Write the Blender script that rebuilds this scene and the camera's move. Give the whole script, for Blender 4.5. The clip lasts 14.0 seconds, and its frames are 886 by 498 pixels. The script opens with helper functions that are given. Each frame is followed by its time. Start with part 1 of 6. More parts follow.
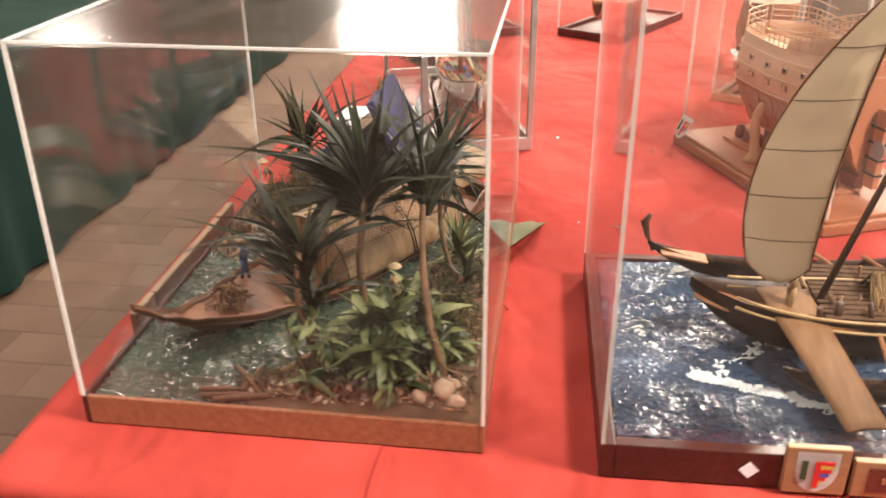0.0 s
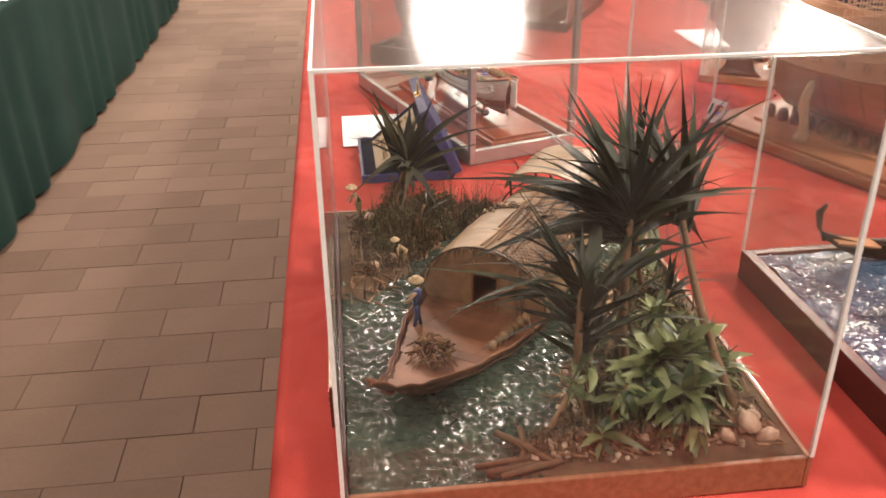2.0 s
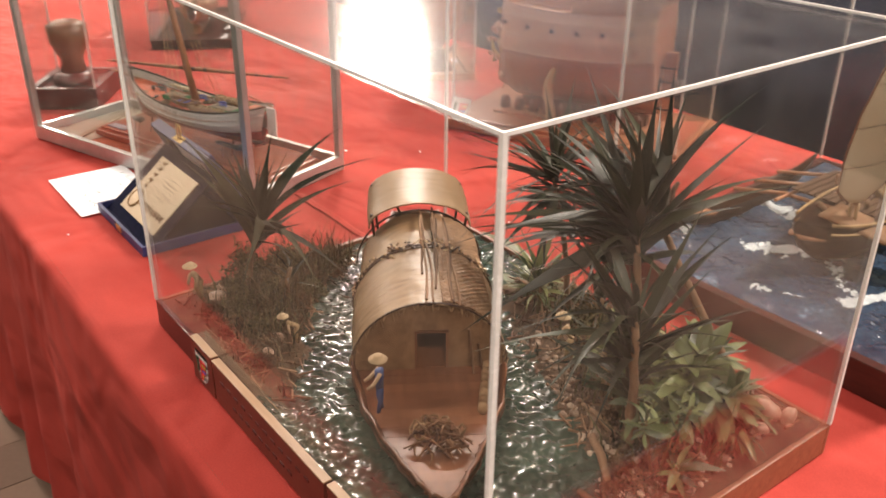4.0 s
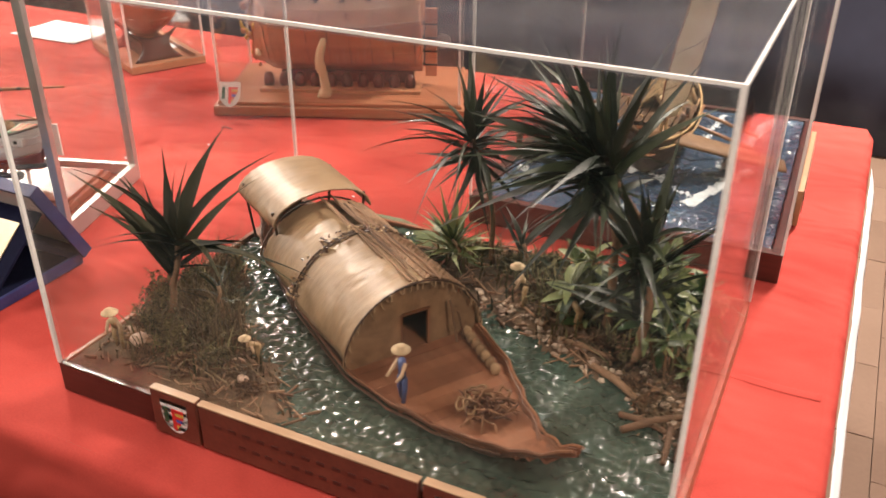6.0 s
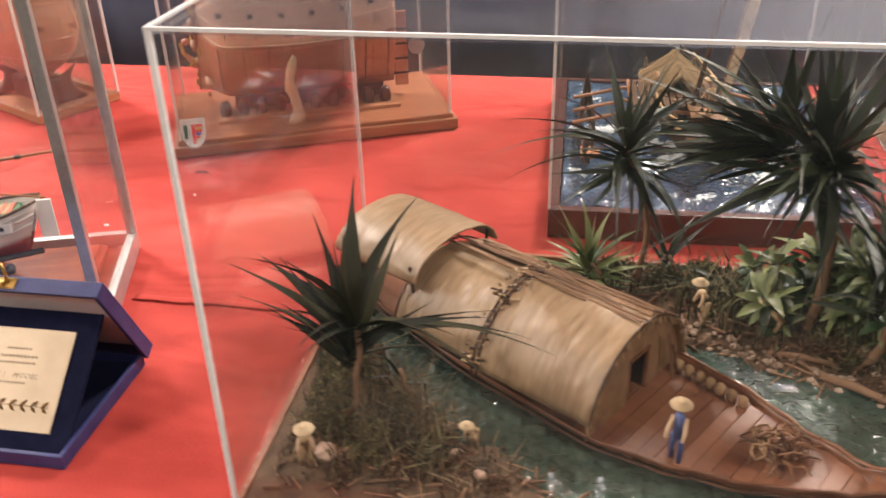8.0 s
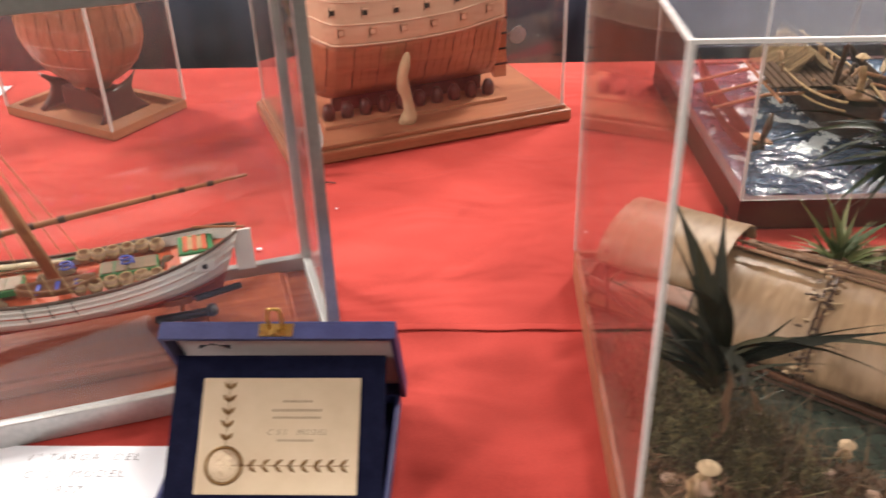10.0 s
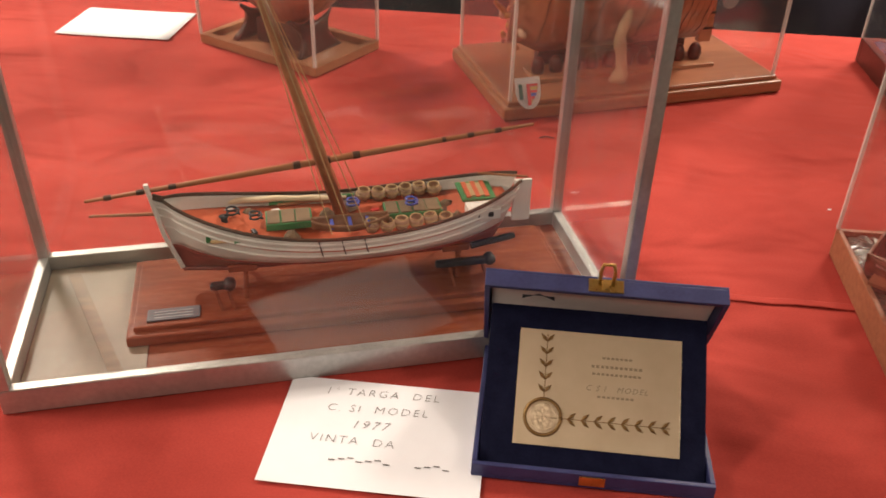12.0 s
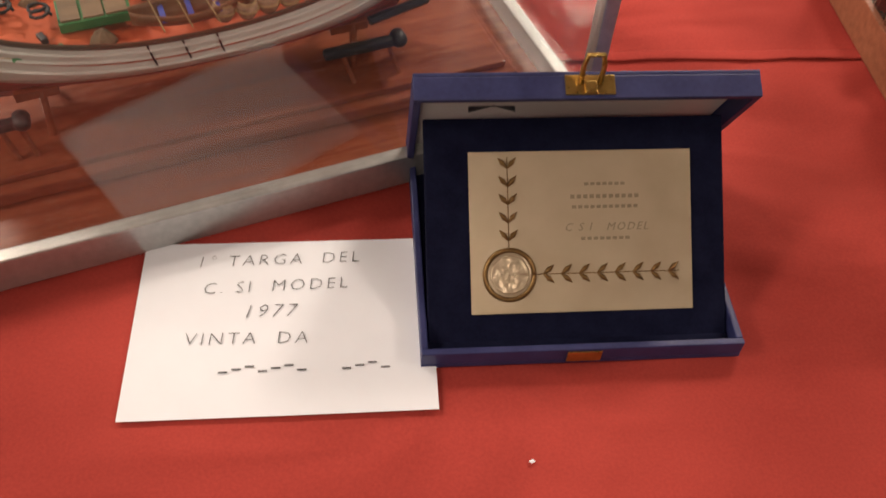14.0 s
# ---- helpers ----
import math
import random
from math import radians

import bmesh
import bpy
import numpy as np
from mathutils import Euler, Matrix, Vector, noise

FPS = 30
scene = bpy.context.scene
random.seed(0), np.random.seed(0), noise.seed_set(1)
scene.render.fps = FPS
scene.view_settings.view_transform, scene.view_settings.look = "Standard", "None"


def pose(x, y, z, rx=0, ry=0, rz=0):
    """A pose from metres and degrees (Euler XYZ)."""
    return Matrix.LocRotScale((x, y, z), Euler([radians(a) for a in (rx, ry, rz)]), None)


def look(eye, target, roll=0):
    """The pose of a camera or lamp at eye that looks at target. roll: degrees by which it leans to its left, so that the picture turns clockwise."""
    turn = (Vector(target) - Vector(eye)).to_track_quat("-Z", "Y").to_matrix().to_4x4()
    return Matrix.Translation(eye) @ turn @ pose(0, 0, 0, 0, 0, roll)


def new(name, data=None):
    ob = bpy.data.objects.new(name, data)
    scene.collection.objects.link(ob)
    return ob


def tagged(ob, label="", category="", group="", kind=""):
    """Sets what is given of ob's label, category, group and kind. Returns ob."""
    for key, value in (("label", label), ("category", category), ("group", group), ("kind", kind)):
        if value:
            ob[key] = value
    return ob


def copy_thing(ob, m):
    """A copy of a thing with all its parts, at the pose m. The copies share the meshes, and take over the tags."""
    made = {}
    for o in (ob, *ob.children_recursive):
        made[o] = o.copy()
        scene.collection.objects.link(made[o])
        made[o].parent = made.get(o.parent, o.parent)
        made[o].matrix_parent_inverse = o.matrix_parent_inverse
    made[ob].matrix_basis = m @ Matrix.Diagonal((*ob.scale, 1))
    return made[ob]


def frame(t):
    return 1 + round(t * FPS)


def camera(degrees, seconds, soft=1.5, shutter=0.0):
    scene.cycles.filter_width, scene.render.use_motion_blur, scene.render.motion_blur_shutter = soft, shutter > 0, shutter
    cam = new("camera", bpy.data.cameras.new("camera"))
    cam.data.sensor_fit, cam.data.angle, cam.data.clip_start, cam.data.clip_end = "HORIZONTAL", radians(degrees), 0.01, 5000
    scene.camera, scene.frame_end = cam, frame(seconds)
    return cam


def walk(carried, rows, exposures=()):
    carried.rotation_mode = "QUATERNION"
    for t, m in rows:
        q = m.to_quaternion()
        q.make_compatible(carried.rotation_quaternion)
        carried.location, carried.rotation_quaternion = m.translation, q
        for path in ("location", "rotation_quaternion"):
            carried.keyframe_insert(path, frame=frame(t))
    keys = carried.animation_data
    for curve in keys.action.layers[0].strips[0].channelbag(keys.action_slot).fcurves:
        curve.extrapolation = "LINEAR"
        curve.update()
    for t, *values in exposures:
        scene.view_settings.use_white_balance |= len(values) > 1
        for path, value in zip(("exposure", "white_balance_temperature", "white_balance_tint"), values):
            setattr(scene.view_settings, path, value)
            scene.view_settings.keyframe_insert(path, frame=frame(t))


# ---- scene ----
cam = camera(53.6, 14.0, soft=1.6, shutter=0.5)
PATH = [
    (0, (1.541, 0.564, 1.435), (-0.236, 0.329, 0.547), -0.3),
    (0.5, (1.588, 0.421, 1.438), (-0.217, 0.287, 0.586), -2.7),
    (1, (1.571, 0.285, 1.425), (-0.224, 0.116, 0.56), -1.0),
    (1.5, (1.465, 0.125, 1.411), (-0.323, 0.17, 0.516), -2.4),
    (2, (1.394, 0.024, 1.415), (-0.378, 0.234, 0.511), -0.4),
    (4.3, (1.036, -0.362, 1.396), (-0.239, 0.736, 0.513), 1.5),
    (4.5, (1.011, -0.389, 1.396), (-0.206, 0.747, 0.480), 2.0),
    (5, (0.913, -0.483, 1.406), (-0.015, 0.890, 0.476), -1.7),
    (5.5, (0.851, -0.556, 1.413), (0.044, 0.918, 0.526), -1.0),
    (6, (0.769, -0.564, 1.402), (0.050, 0.942, 0.494), 0.4),
    (6.5, (0.632, -0.541, 1.394), (0.024, 0.972, 0.419), -0.5),
    (7, (0.533, -0.541, 1.380), (-0.011, 0.997, 0.406), 2.9),
    (7.2, (0.494, -0.551, 1.380), (-0.033, 1.104, 0.386), 2.3),
    (9.3, (0.02, -0.521, 1.392), (-0.113, 1.213, 0.404), -1.5),
    (9.5, (-0.008, -0.512, 1.387), (-0.145, 1.218, 0.393), -0.7),
    (10, (-0.122, -0.508, 1.39), (-0.212, 1.212, 0.373), -1.9),
    (10.5, (-0.239, -0.532, 1.401), (-0.351, 1.175, 0.365), -2.9),
    (11, (-0.324, -0.54, 1.391), (-0.422, 1.155, 0.335), -0.9),
    (11.5, (-0.373, -0.544, 1.392), (-0.492, 1.133, 0.309), 0.1),
    (12, (-0.411, -0.518, 1.381), (-0.577, 1.145, 0.283), 1.5),
    (12.5, (-0.434, -0.451, 1.363), (-0.474, 1.122, 0.128), 1.2),
    (13, (-0.465, -0.348, 1.328), (-0.358, 1.071, -0.077), 2.4),
    (13.5, (-0.469, -0.287, 1.293), (-0.3, 1.034, -0.199), 3.8),
    (14, (-0.466, -0.254, 1.271), (-0.31, 0.984, -0.292), 4.1),
]
EXPOSURE = [(0, 1.35, 6600, 9), (2, 1.2, 6550, 11), (4.5, 1.25, 6600, 10), (5.5, 1.38, 6650, 10), (7, 1.48, 6200, 10), (9.5, 1.17, 6150, 10), (10.5, 0.95, 6050, 10), (11, 0.65, 6450, 12), (12, 0.55, 7050, 12), (12.5, 0.48, 7050, 12), (14, 0.28, 6900, 13)]
walk(cam, [(t, look(eye, target, roll)) for t, eye, target, roll in PATH], EXPOSURE)

# ---- world and light ----
world = bpy.data.worlds.new("world")
scene.world = world
world.use_nodes = True
bg = world.node_tree.nodes["Background"]
bg.inputs["Color"].default_value = (1.0, 0.86, 0.72, 1)
bg.inputs["Strength"].default_value = 0.03
scene.cycles.transparent_max_bounces = 32

HALL = dict(x0=-11.0, x1=5.5, y0=-6.0, y1=5.5, h=3.3)


def area_lamp(x, y, z, sx, sy, watts, color=(1.0, 0.875, 0.77)):
    data = bpy.data.lights.new("ceiling_lamp", "AREA")
    data.shape, data.size, data.size_y, data.energy, data.color = "RECTANGLE", sx, sy, watts, color
    ob = new("ceiling_lamp", data)
    ob.location = (x, y, z)
    return ob


LAMPS = [(-8.2, -1.2, 122), (-8.6, 1.5, 135), (-3.2, -0.3, 55), (-2.7, 2.2, 112), (-5.8, 4.2, 100), (2.4, -1.0, 36), (1.2, 2.5, 118), (-5.5, -3.6, 32), (-0.9, -2.6, 24)]
for lx, ly, watts in LAMPS:
    area_lamp(lx, ly, HALL["h"] - 0.09, 1.1 if watts > 120 else 0.55, 1.1 if watts > 120 else 0.55, watts)

# ---- materials ----
def mat(name, dark, light, scale=20.0, rough=0.6, bump=0.1, metal=0.0, stretch=(1, 1, 1), fine=8.0, distance=0.002, island=0.0, spec=0.5, coat=0.0, speckle=0.35):
    """Noise-mixed paint at two scales, with roughness variation and relief."""
    m = bpy.data.materials.new(name)
    m.use_nodes = True
    nt = m.node_tree
    n, lk = nt.nodes, nt.links
    b = n["Principled BSDF"]
    tc = n.new("ShaderNodeTexCoord")
    mp = n.new("ShaderNodeMapping")
    mp.inputs["Scale"].default_value = stretch
    lk.new(tc.outputs["Object"], mp.inputs["Vector"])
    big = n.new("ShaderNodeTexNoise")
    big.inputs["Scale"].default_value, big.inputs["Detail"].default_value = scale, 6
    small = n.new("ShaderNodeTexNoise")
    small.inputs["Scale"].default_value, small.inputs["Detail"].default_value = scale * fine, 4
    for t in (big, small):
        lk.new(mp.outputs["Vector"], t.inputs["Vector"])
    add = n.new("ShaderNodeMix")
    add.data_type = "FLOAT"
    add.inputs[0].default_value = speckle
    lk.new(big.outputs["Fac"], add.inputs[2])
    lk.new(small.outputs["Fac"], add.inputs[3])
    value = add.outputs[0]
    if island:
        info = n.new("ShaderNodeObjectInfo")
        geo = n.new("ShaderNodeNewGeometry")
        s = n.new("ShaderNodeMath")
        s.operation = "ADD"
        lk.new(info.outputs["Random"], s.inputs[0])
        lk.new(geo.outputs["Random Per Island"], s.inputs[1])
        f = n.new("ShaderNodeMath")
        f.operation = "FRACT"
        lk.new(s.outputs[0], f.inputs[0])
        mx = n.new("ShaderNodeMix")
        mx.data_type = "FLOAT"
        mx.inputs[0].default_value = island
        lk.new(value, mx.inputs[2])
        lk.new(f.outputs[0], mx.inputs[3])
        value = mx.outputs[0]
    ramp = n.new("ShaderNodeValToRGB")
    ramp.color_ramp.elements[0].position, ramp.color_ramp.elements[1].position = 0.32, 0.68
    ramp.color_ramp.elements[0].color, ramp.color_ramp.elements[1].color = (*dark, 1), (*light, 1)
    lk.new(value, ramp.inputs["Fac"])
    lk.new(ramp.outputs["Color"], b.inputs["Base Color"])
    rr = n.new("ShaderNodeMapRange")
    rr.inputs["To Min"].default_value, rr.inputs["To Max"].default_value = max(rough - 0.1, 0.02), min(rough + 0.1, 1)
    lk.new(small.outputs["Fac"], rr.inputs["Value"])
    lk.new(rr.outputs["Result"], b.inputs["Roughness"])
    b.inputs["Metallic"].default_value = metal
    b.inputs["Specular IOR Level"].default_value = spec
    b.inputs["Coat Weight"].default_value = coat
    if bump:
        bp = n.new("ShaderNodeBump")
        bp.inputs["Strength"].default_value, bp.inputs["Distance"].default_value = bump, distance
        lk.new(add.outputs[0], bp.inputs["Height"])
        lk.new(bp.outputs["Normal"], b.inputs["Normal"])
    return m


def clear_mat(name, tint, gloss_rough=0.02, haze=0.0, sheen=0.03):
    """Clear acrylic sheet: transparent, with a mirror sheen by Fresnel."""
    m = bpy.data.materials.new(name)
    m.use_nodes = True
    nt = m.node_tree
    n, lk = nt.nodes, nt.links
    n.remove(n["Principled BSDF"])
    tr = n.new("ShaderNodeBsdfTransparent")
    tr.inputs["Color"].default_value = (*tint, 1)
    gl = n.new("ShaderNodeBsdfGlossy")
    gl.inputs["Roughness"].default_value = gloss_rough
    lw = n.new("ShaderNodeLayerWeight")
    lw.inputs["Blend"].default_value = 0.5
    pw = n.new("ShaderNodeMath")
    pw.operation, pw.inputs[1].default_value = "POWER", 4.0
    lk.new(lw.outputs["Facing"], pw.inputs[0])
    fr = n.new("ShaderNodeMath")
    fr.operation, fr.inputs[1].default_value, fr.inputs[2].default_value = "MULTIPLY_ADD", 0.68, sheen
    lk.new(pw.outputs[0], fr.inputs[0])
    mix = n.new("ShaderNodeMixShader")
    lk.new(fr.outputs[0], mix.inputs[0])
    base = tr
    if haze:
        df = n.new("ShaderNodeBsdfDiffuse")
        df.inputs["Color"].default_value = (0.8, 0.8, 0.8, 1)
        ns = n.new("ShaderNodeTexNoise")
        ns.inputs["Scale"].default_value, ns.inputs["Detail"].default_value = 9, 5
        mr = n.new("ShaderNodeMapRange")
        mr.inputs["From Min"].default_value, mr.inputs["From Max"].default_value = 0.35, 0.75
        mr.inputs["To Max"].default_value = haze
        lk.new(ns.outputs["Fac"], mr.inputs["Value"])
        mh = n.new("ShaderNodeMixShader")
        lk.new(mr.outputs["Result"], mh.inputs[0])
        lk.new(tr.outputs[0], mh.inputs[1])
        lk.new(df.outputs[0], mh.inputs[2])
        base = mh
    lk.new(base.outputs[0], mix.inputs[1])
    lk.new(gl.outputs[0], mix.inputs[2])
    lk.new(mix.outputs[0], n["Material Output"].inputs["Surface"])
    return m


def wood(name, dark, light, grain=(1, 14, 14), scale=9, rough=0.42, **k):
    return mat(name, dark, light, scale, rough, 0.15, stretch=grain, distance=0.0008, **k)


def add_folds(m, scale, distance, strength=0.6, stretch=(1, 1, 1)):
    """Broad soft creases on top of a material's own relief."""
    n, lk = m.node_tree.nodes, m.node_tree.links
    bsdf = n["Principled BSDF"]
    tc = n.new("ShaderNodeTexCoord")
    ns = n.new("ShaderNodeTexNoise")
    ns.inputs["Scale"].default_value, ns.inputs["Detail"].default_value, ns.inputs["Distortion"].default_value = scale, 2.0, 0.5
    bp = n.new("ShaderNodeBump")
    bp.inputs["Strength"].default_value, bp.inputs["Distance"].default_value = strength, distance
    mp = n.new("ShaderNodeMapping")
    mp.inputs["Scale"].default_value = stretch
    lk.new(tc.outputs["Object"], mp.inputs["Vector"])
    lk.new(mp.outputs["Vector"], ns.inputs["Vector"])
    lk.new(ns.outputs["Fac"], bp.inputs["Height"])
    lk.new(bsdf.inputs["Normal"].links[0].from_socket, bp.inputs["Normal"])
    lk.new(bp.outputs["Normal"], bsdf.inputs["Normal"])


M = {}
M["red_cloth"] = mat("red_cloth", (0.31, 0.036, 0.028), (0.46, 0.062, 0.048), 5, 0.85, 0.25, fine=90, distance=0.001, spec=0.15)
M["green_cloth"] = mat("green_cloth", (0.006, 0.021, 0.017), (0.012, 0.034, 0.027), 5, 0.9, 0.3, fine=80, distance=0.001, spec=0.15)
add_folds(M["red_cloth"], 3.5, 0.05, 1.0)
add_folds(M["red_cloth"], 5.0, 0.045, 0.7, (1.0, 1.6, 1.0))
add_folds(M["red_cloth"], 3.0, 0.03, 0.5, (0.8, 2.6, 0.8))
M["floor"] = mat("floor_tile", (0.125, 0.081, 0.058), (0.175, 0.117, 0.086), 3, 0.75, 0.1, fine=25, island=0.25, distance=0.001, spec=0.12)
M["joint"] = mat("joint", (0.098, 0.064, 0.046), (0.12, 0.08, 0.058), 30, 0.9)
M["plaster"] = mat("plaster", (0.26, 0.21, 0.17), (0.33, 0.28, 0.23), 2, 0.9, 0.1)
M["ceiling"] = mat("ceiling_paint", (0.42, 0.37, 0.31), (0.5, 0.45, 0.38), 2, 0.9, 0.05)
M["navy_curtain"] = mat("navy_curtain", (0.011, 0.013, 0.027), (0.02, 0.023, 0.043), 6, 0.9, 0.2, fine=40)
M["acrylic"] = clear_mat("acrylic", (0.985, 0.985, 0.98), 0.04, haze=0.018)
M["acrylic_top"] = clear_mat("acrylic_top", (0.97, 0.97, 0.965), 0.15, haze=0.035)
M["glass"] = clear_mat("glass", (0.985, 0.99, 0.985), 0.01, sheen=0.04, haze=0.03)
def half_clear(name, tint, share):
    """An acrylic edge whose fainter gleam is mixed in: part clear, part milky white."""
    m = mat(name, tint, tint, 30, 0.3, 0)
    n, lk = m.node_tree.nodes, m.node_tree.links
    tr, mix = n.new("ShaderNodeBsdfTransparent"), n.new("ShaderNodeMixShader")
    mix.inputs[0].default_value = share
    lk.new(tr.outputs[0], mix.inputs[1])
    lk.new(n["Principled BSDF"].outputs[0], mix.inputs[2])
    lk.new(mix.outputs[0], n["Material Output"].inputs["Surface"])
    return m


M["acrylic_dim"] = half_clear("acrylic_dim", (0.8, 0.77, 0.74), 0.42)
M["acrylic_edge"] = mat("acrylic_edge", (0.75, 0.73, 0.70), (0.9, 0.88, 0.86), 30, 0.25, 0)
M["base_wood"] = wood("base_wood", (0.21, 0.075, 0.038), (0.35, 0.145, 0.078))
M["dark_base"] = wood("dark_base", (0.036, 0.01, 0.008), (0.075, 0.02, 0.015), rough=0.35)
M["pale_edge"] = wood("pale_edge", (0.28, 0.17, 0.10), (0.40, 0.26, 0.16))
M["hull_wood"] = wood("hull_wood", (0.115, 0.043, 0.019), (0.25, 0.105, 0.05), island=0.3)
M["deck_wood"] = wood("deck_wood", (0.16, 0.06, 0.03), (0.28, 0.12, 0.062), rough=0.42, island=0.25)
M["mat_roof"] = mat("mat_roof", (0.21, 0.128, 0.064), (0.39, 0.262, 0.15), 26, 0.42, 0.5, stretch=(7, 1, 1), distance=0.0014, spec=0.7)
add_folds(M["mat_roof"], 24, 0.006, 0.5)
M["dark_wood"] = wood("dark_wood", (0.03, 0.014, 0.008), (0.09, 0.04, 0.02))
M["straw"] = mat("straw", (0.4, 0.28, 0.16), (0.62, 0.47, 0.29), 60, 0.8, 0.4, island=0.4)
M["aluminium"] = mat("aluminium", (0.42, 0.42, 0.41), (0.6, 0.6, 0.58), 20, 0.38, 0.08, metal=0.75)
M["white_paper"] = mat("white_paper", (0.82, 0.84, 0.89), (0.86, 0.88, 0.93), 6, 0.75, 0.05)
M["blue_box"] = mat("blue_box", (0.017, 0.021, 0.09), (0.038, 0.046, 0.15), 40, 0.5, 0.3, distance=0.0006)
M["velvet"] = mat("velvet", (0.004, 0.005, 0.019), (0.010, 0.012, 0.034), 60, 0.95, 0.3, spec=0.1)
M["satin"] = mat("satin", (0.66, 0.6, 0.56), (0.76, 0.7, 0.66), 12, 0.5, 0.1)
M["silver_gilt"] = mat("silver_gilt", (0.54, 0.43, 0.29), (0.62, 0.51, 0.36), 8, 0.36, 0.05, metal=0.5)
M["gold"] = mat("gold", (0.42, 0.27, 0.07), (0.62, 0.42, 0.14), 30, 0.3, 0.1, metal=0.9)

# ---- building helpers ----
TABLE = 0.75


def thing(name, label, category, m=Matrix(), group="", kind=""):
    ob = new(name)
    ob.empty_display_size = 0.05
    ob.matrix_basis = m
    return tagged(ob, label, category, group, kind)


def part(name, bm, material, parent=None, label="", smooth=False, m=None):
    me = bpy.data.meshes.new(name)
    bm.normal_update()
    bm.to_mesh(me)
    bm.free()
    for f in me.polygons:
        f.use_smooth = smooth
    me.materials.append(M[material] if isinstance(material, str) else material)
    ob = new(name, me)
    if parent is not None:
        ob.parent = parent
    if m is not None:
        ob.matrix_basis = m
    if label:
        ob["label"] = label
    return ob


def struct(name, bm, material, label, category, smooth=False):
    return tagged(part(name, bm, material, smooth=smooth), label, category, kind="structure")


def box(x0, x1, y0, y1, z0, z1, bevel=0.0, bm=None, m=None):
    """A box between limits, its edges rounded by bevel, added to bm."""
    b = bmesh.new()
    bmesh.ops.create_cube(b, size=1)
    for v in b.verts:
        v.co = Vector(((x0 + x1) / 2 + v.co.x * (x1 - x0), (y0 + y1) / 2 + v.co.y * (y1 - y0), (z0 + z1) / 2 + v.co.z * (z1 - z0)))
    if bevel:
        bmesh.ops.bevel(b, geom=b.edges[:], offset=bevel, segments=2, affect="EDGES", profile=0.6)
    if m is not None:
        b.transform(m)
    return merge(bm, b)


def merge(bm, b):
    if bm is None:
        return b
    me = bpy.data.meshes.new("tmp")
    b.to_mesh(me)
    b.free()
    bm.from_mesh(me)
    bpy.data.meshes.remove(me)
    return bm


def tube(points, radii, sides=8, bm=None, flat=1.0):
    """A closed, round bar along points; radii one number or one each."""
    bm = bm or bmesh.new()
    pts = [Vector(p) for p in points]
    if not isinstance(radii, (list, tuple)):
        radii = [radii] * len(pts)
    rings = []
    for i, p in enumerate(pts):
        d = (pts[min(i + 1, len(pts) - 1)] - pts[max(i - 1, 0)]).normalized()
        a = d.orthogonal().normalized() if abs(d.z) > 0.9 else d.cross(Vector((0, 0, 1))).normalized()
        b = d.cross(a)
        rings.append([bm.verts.new(p + radii[i] * (a * math.cos(q) + b * math.sin(q) * flat)) for q in [2 * math.pi * k / sides for k in range(sides)]])
    for r, s in zip(rings, rings[1:]):
        for k in range(sides):
            bm.faces.new((r[k], r[(k + 1) % sides], s[(k + 1) % sides], s[k]))
    bm.faces.new(rings[0][::-1])
    bm.faces.new(rings[-1])
    return bm


def lathe(profile, sides=16, bm=None, m=None):
    """A turned body from (radius, height) pairs."""
    b = bmesh.new()
    rings = [[b.verts.new((r * math.cos(2 * math.pi * k / sides), r * math.sin(2 * math.pi * k / sides), z)) for k in range(sides)] for r, z in profile]
    for r, s in zip(rings, rings[1:]):
        for k in range(sides):
            b.faces.new((r[k], r[(k + 1) % sides], s[(k + 1) % sides], s[k]))
    b.faces.new(rings[0][::-1])
    b.faces.new(rings[-1])
    if m is not None:
        b.transform(m)
    return merge(bm, b)


def sheet(fn, nu, nv, thick=0.0, bm=None):
    """A surface fn(u, v) over the unit square, given thickness along its normals."""
    b = bmesh.new()
    g = [[b.verts.new(fn(i / nu, j / nv)) for j in range(nv + 1)] for i in range(nu + 1)]
    for i in range(nu):
        for j in range(nv):
            b.faces.new((g[i][j], g[i + 1][j], g[i + 1][j + 1], g[i][j + 1]))
    if thick:
        b.normal_update()
        bmesh.ops.solidify(b, geom=b.faces[:], thickness=thick)
    return merge(bm, b)


def fbm(x, y, z=0.0, octaves=4):
    return noise.fractal(Vector((x, y, z)), 0.9, 2.0, octaves)


def turned(x, y, z, deg):
    return pose(x, y, z, 0, 0, deg)

# ---- the hall ----
h = HALL
bm = box(h["x0"], h["x1"], h["y0"], h["y1"], -0.2, -0.012)
floor = struct("floor", bm, "joint", "brown tiled hall floor with dark joints", "floor")
struct("ceiling", box(h["x0"] - 0.2, h["x1"] + 0.2, h["y0"] - 0.2, h["y1"] + 0.2, h["h"], h["h"] + 0.2), "ceiling", "plain pale hall ceiling", "ceiling")
for nm, lim in (("wall_north", (h["x0"], h["x1"], h["y1"], h["y1"] + 0.2)), ("wall_south", (h["x0"], h["x1"], h["y0"] - 0.2, h["y0"])),
                ("wall_west", (h["x0"] - 0.2, h["x0"], h["y0"] - 0.2, h["y1"] + 0.2)), ("wall_east", (h["x1"], h["x1"] + 0.2, h["y0"] - 0.2, h["y1"] + 0.2))):
    struct(nm, box(*lim, -0.2, h["h"]), "plaster", "plain cream plastered hall wall", "wall")


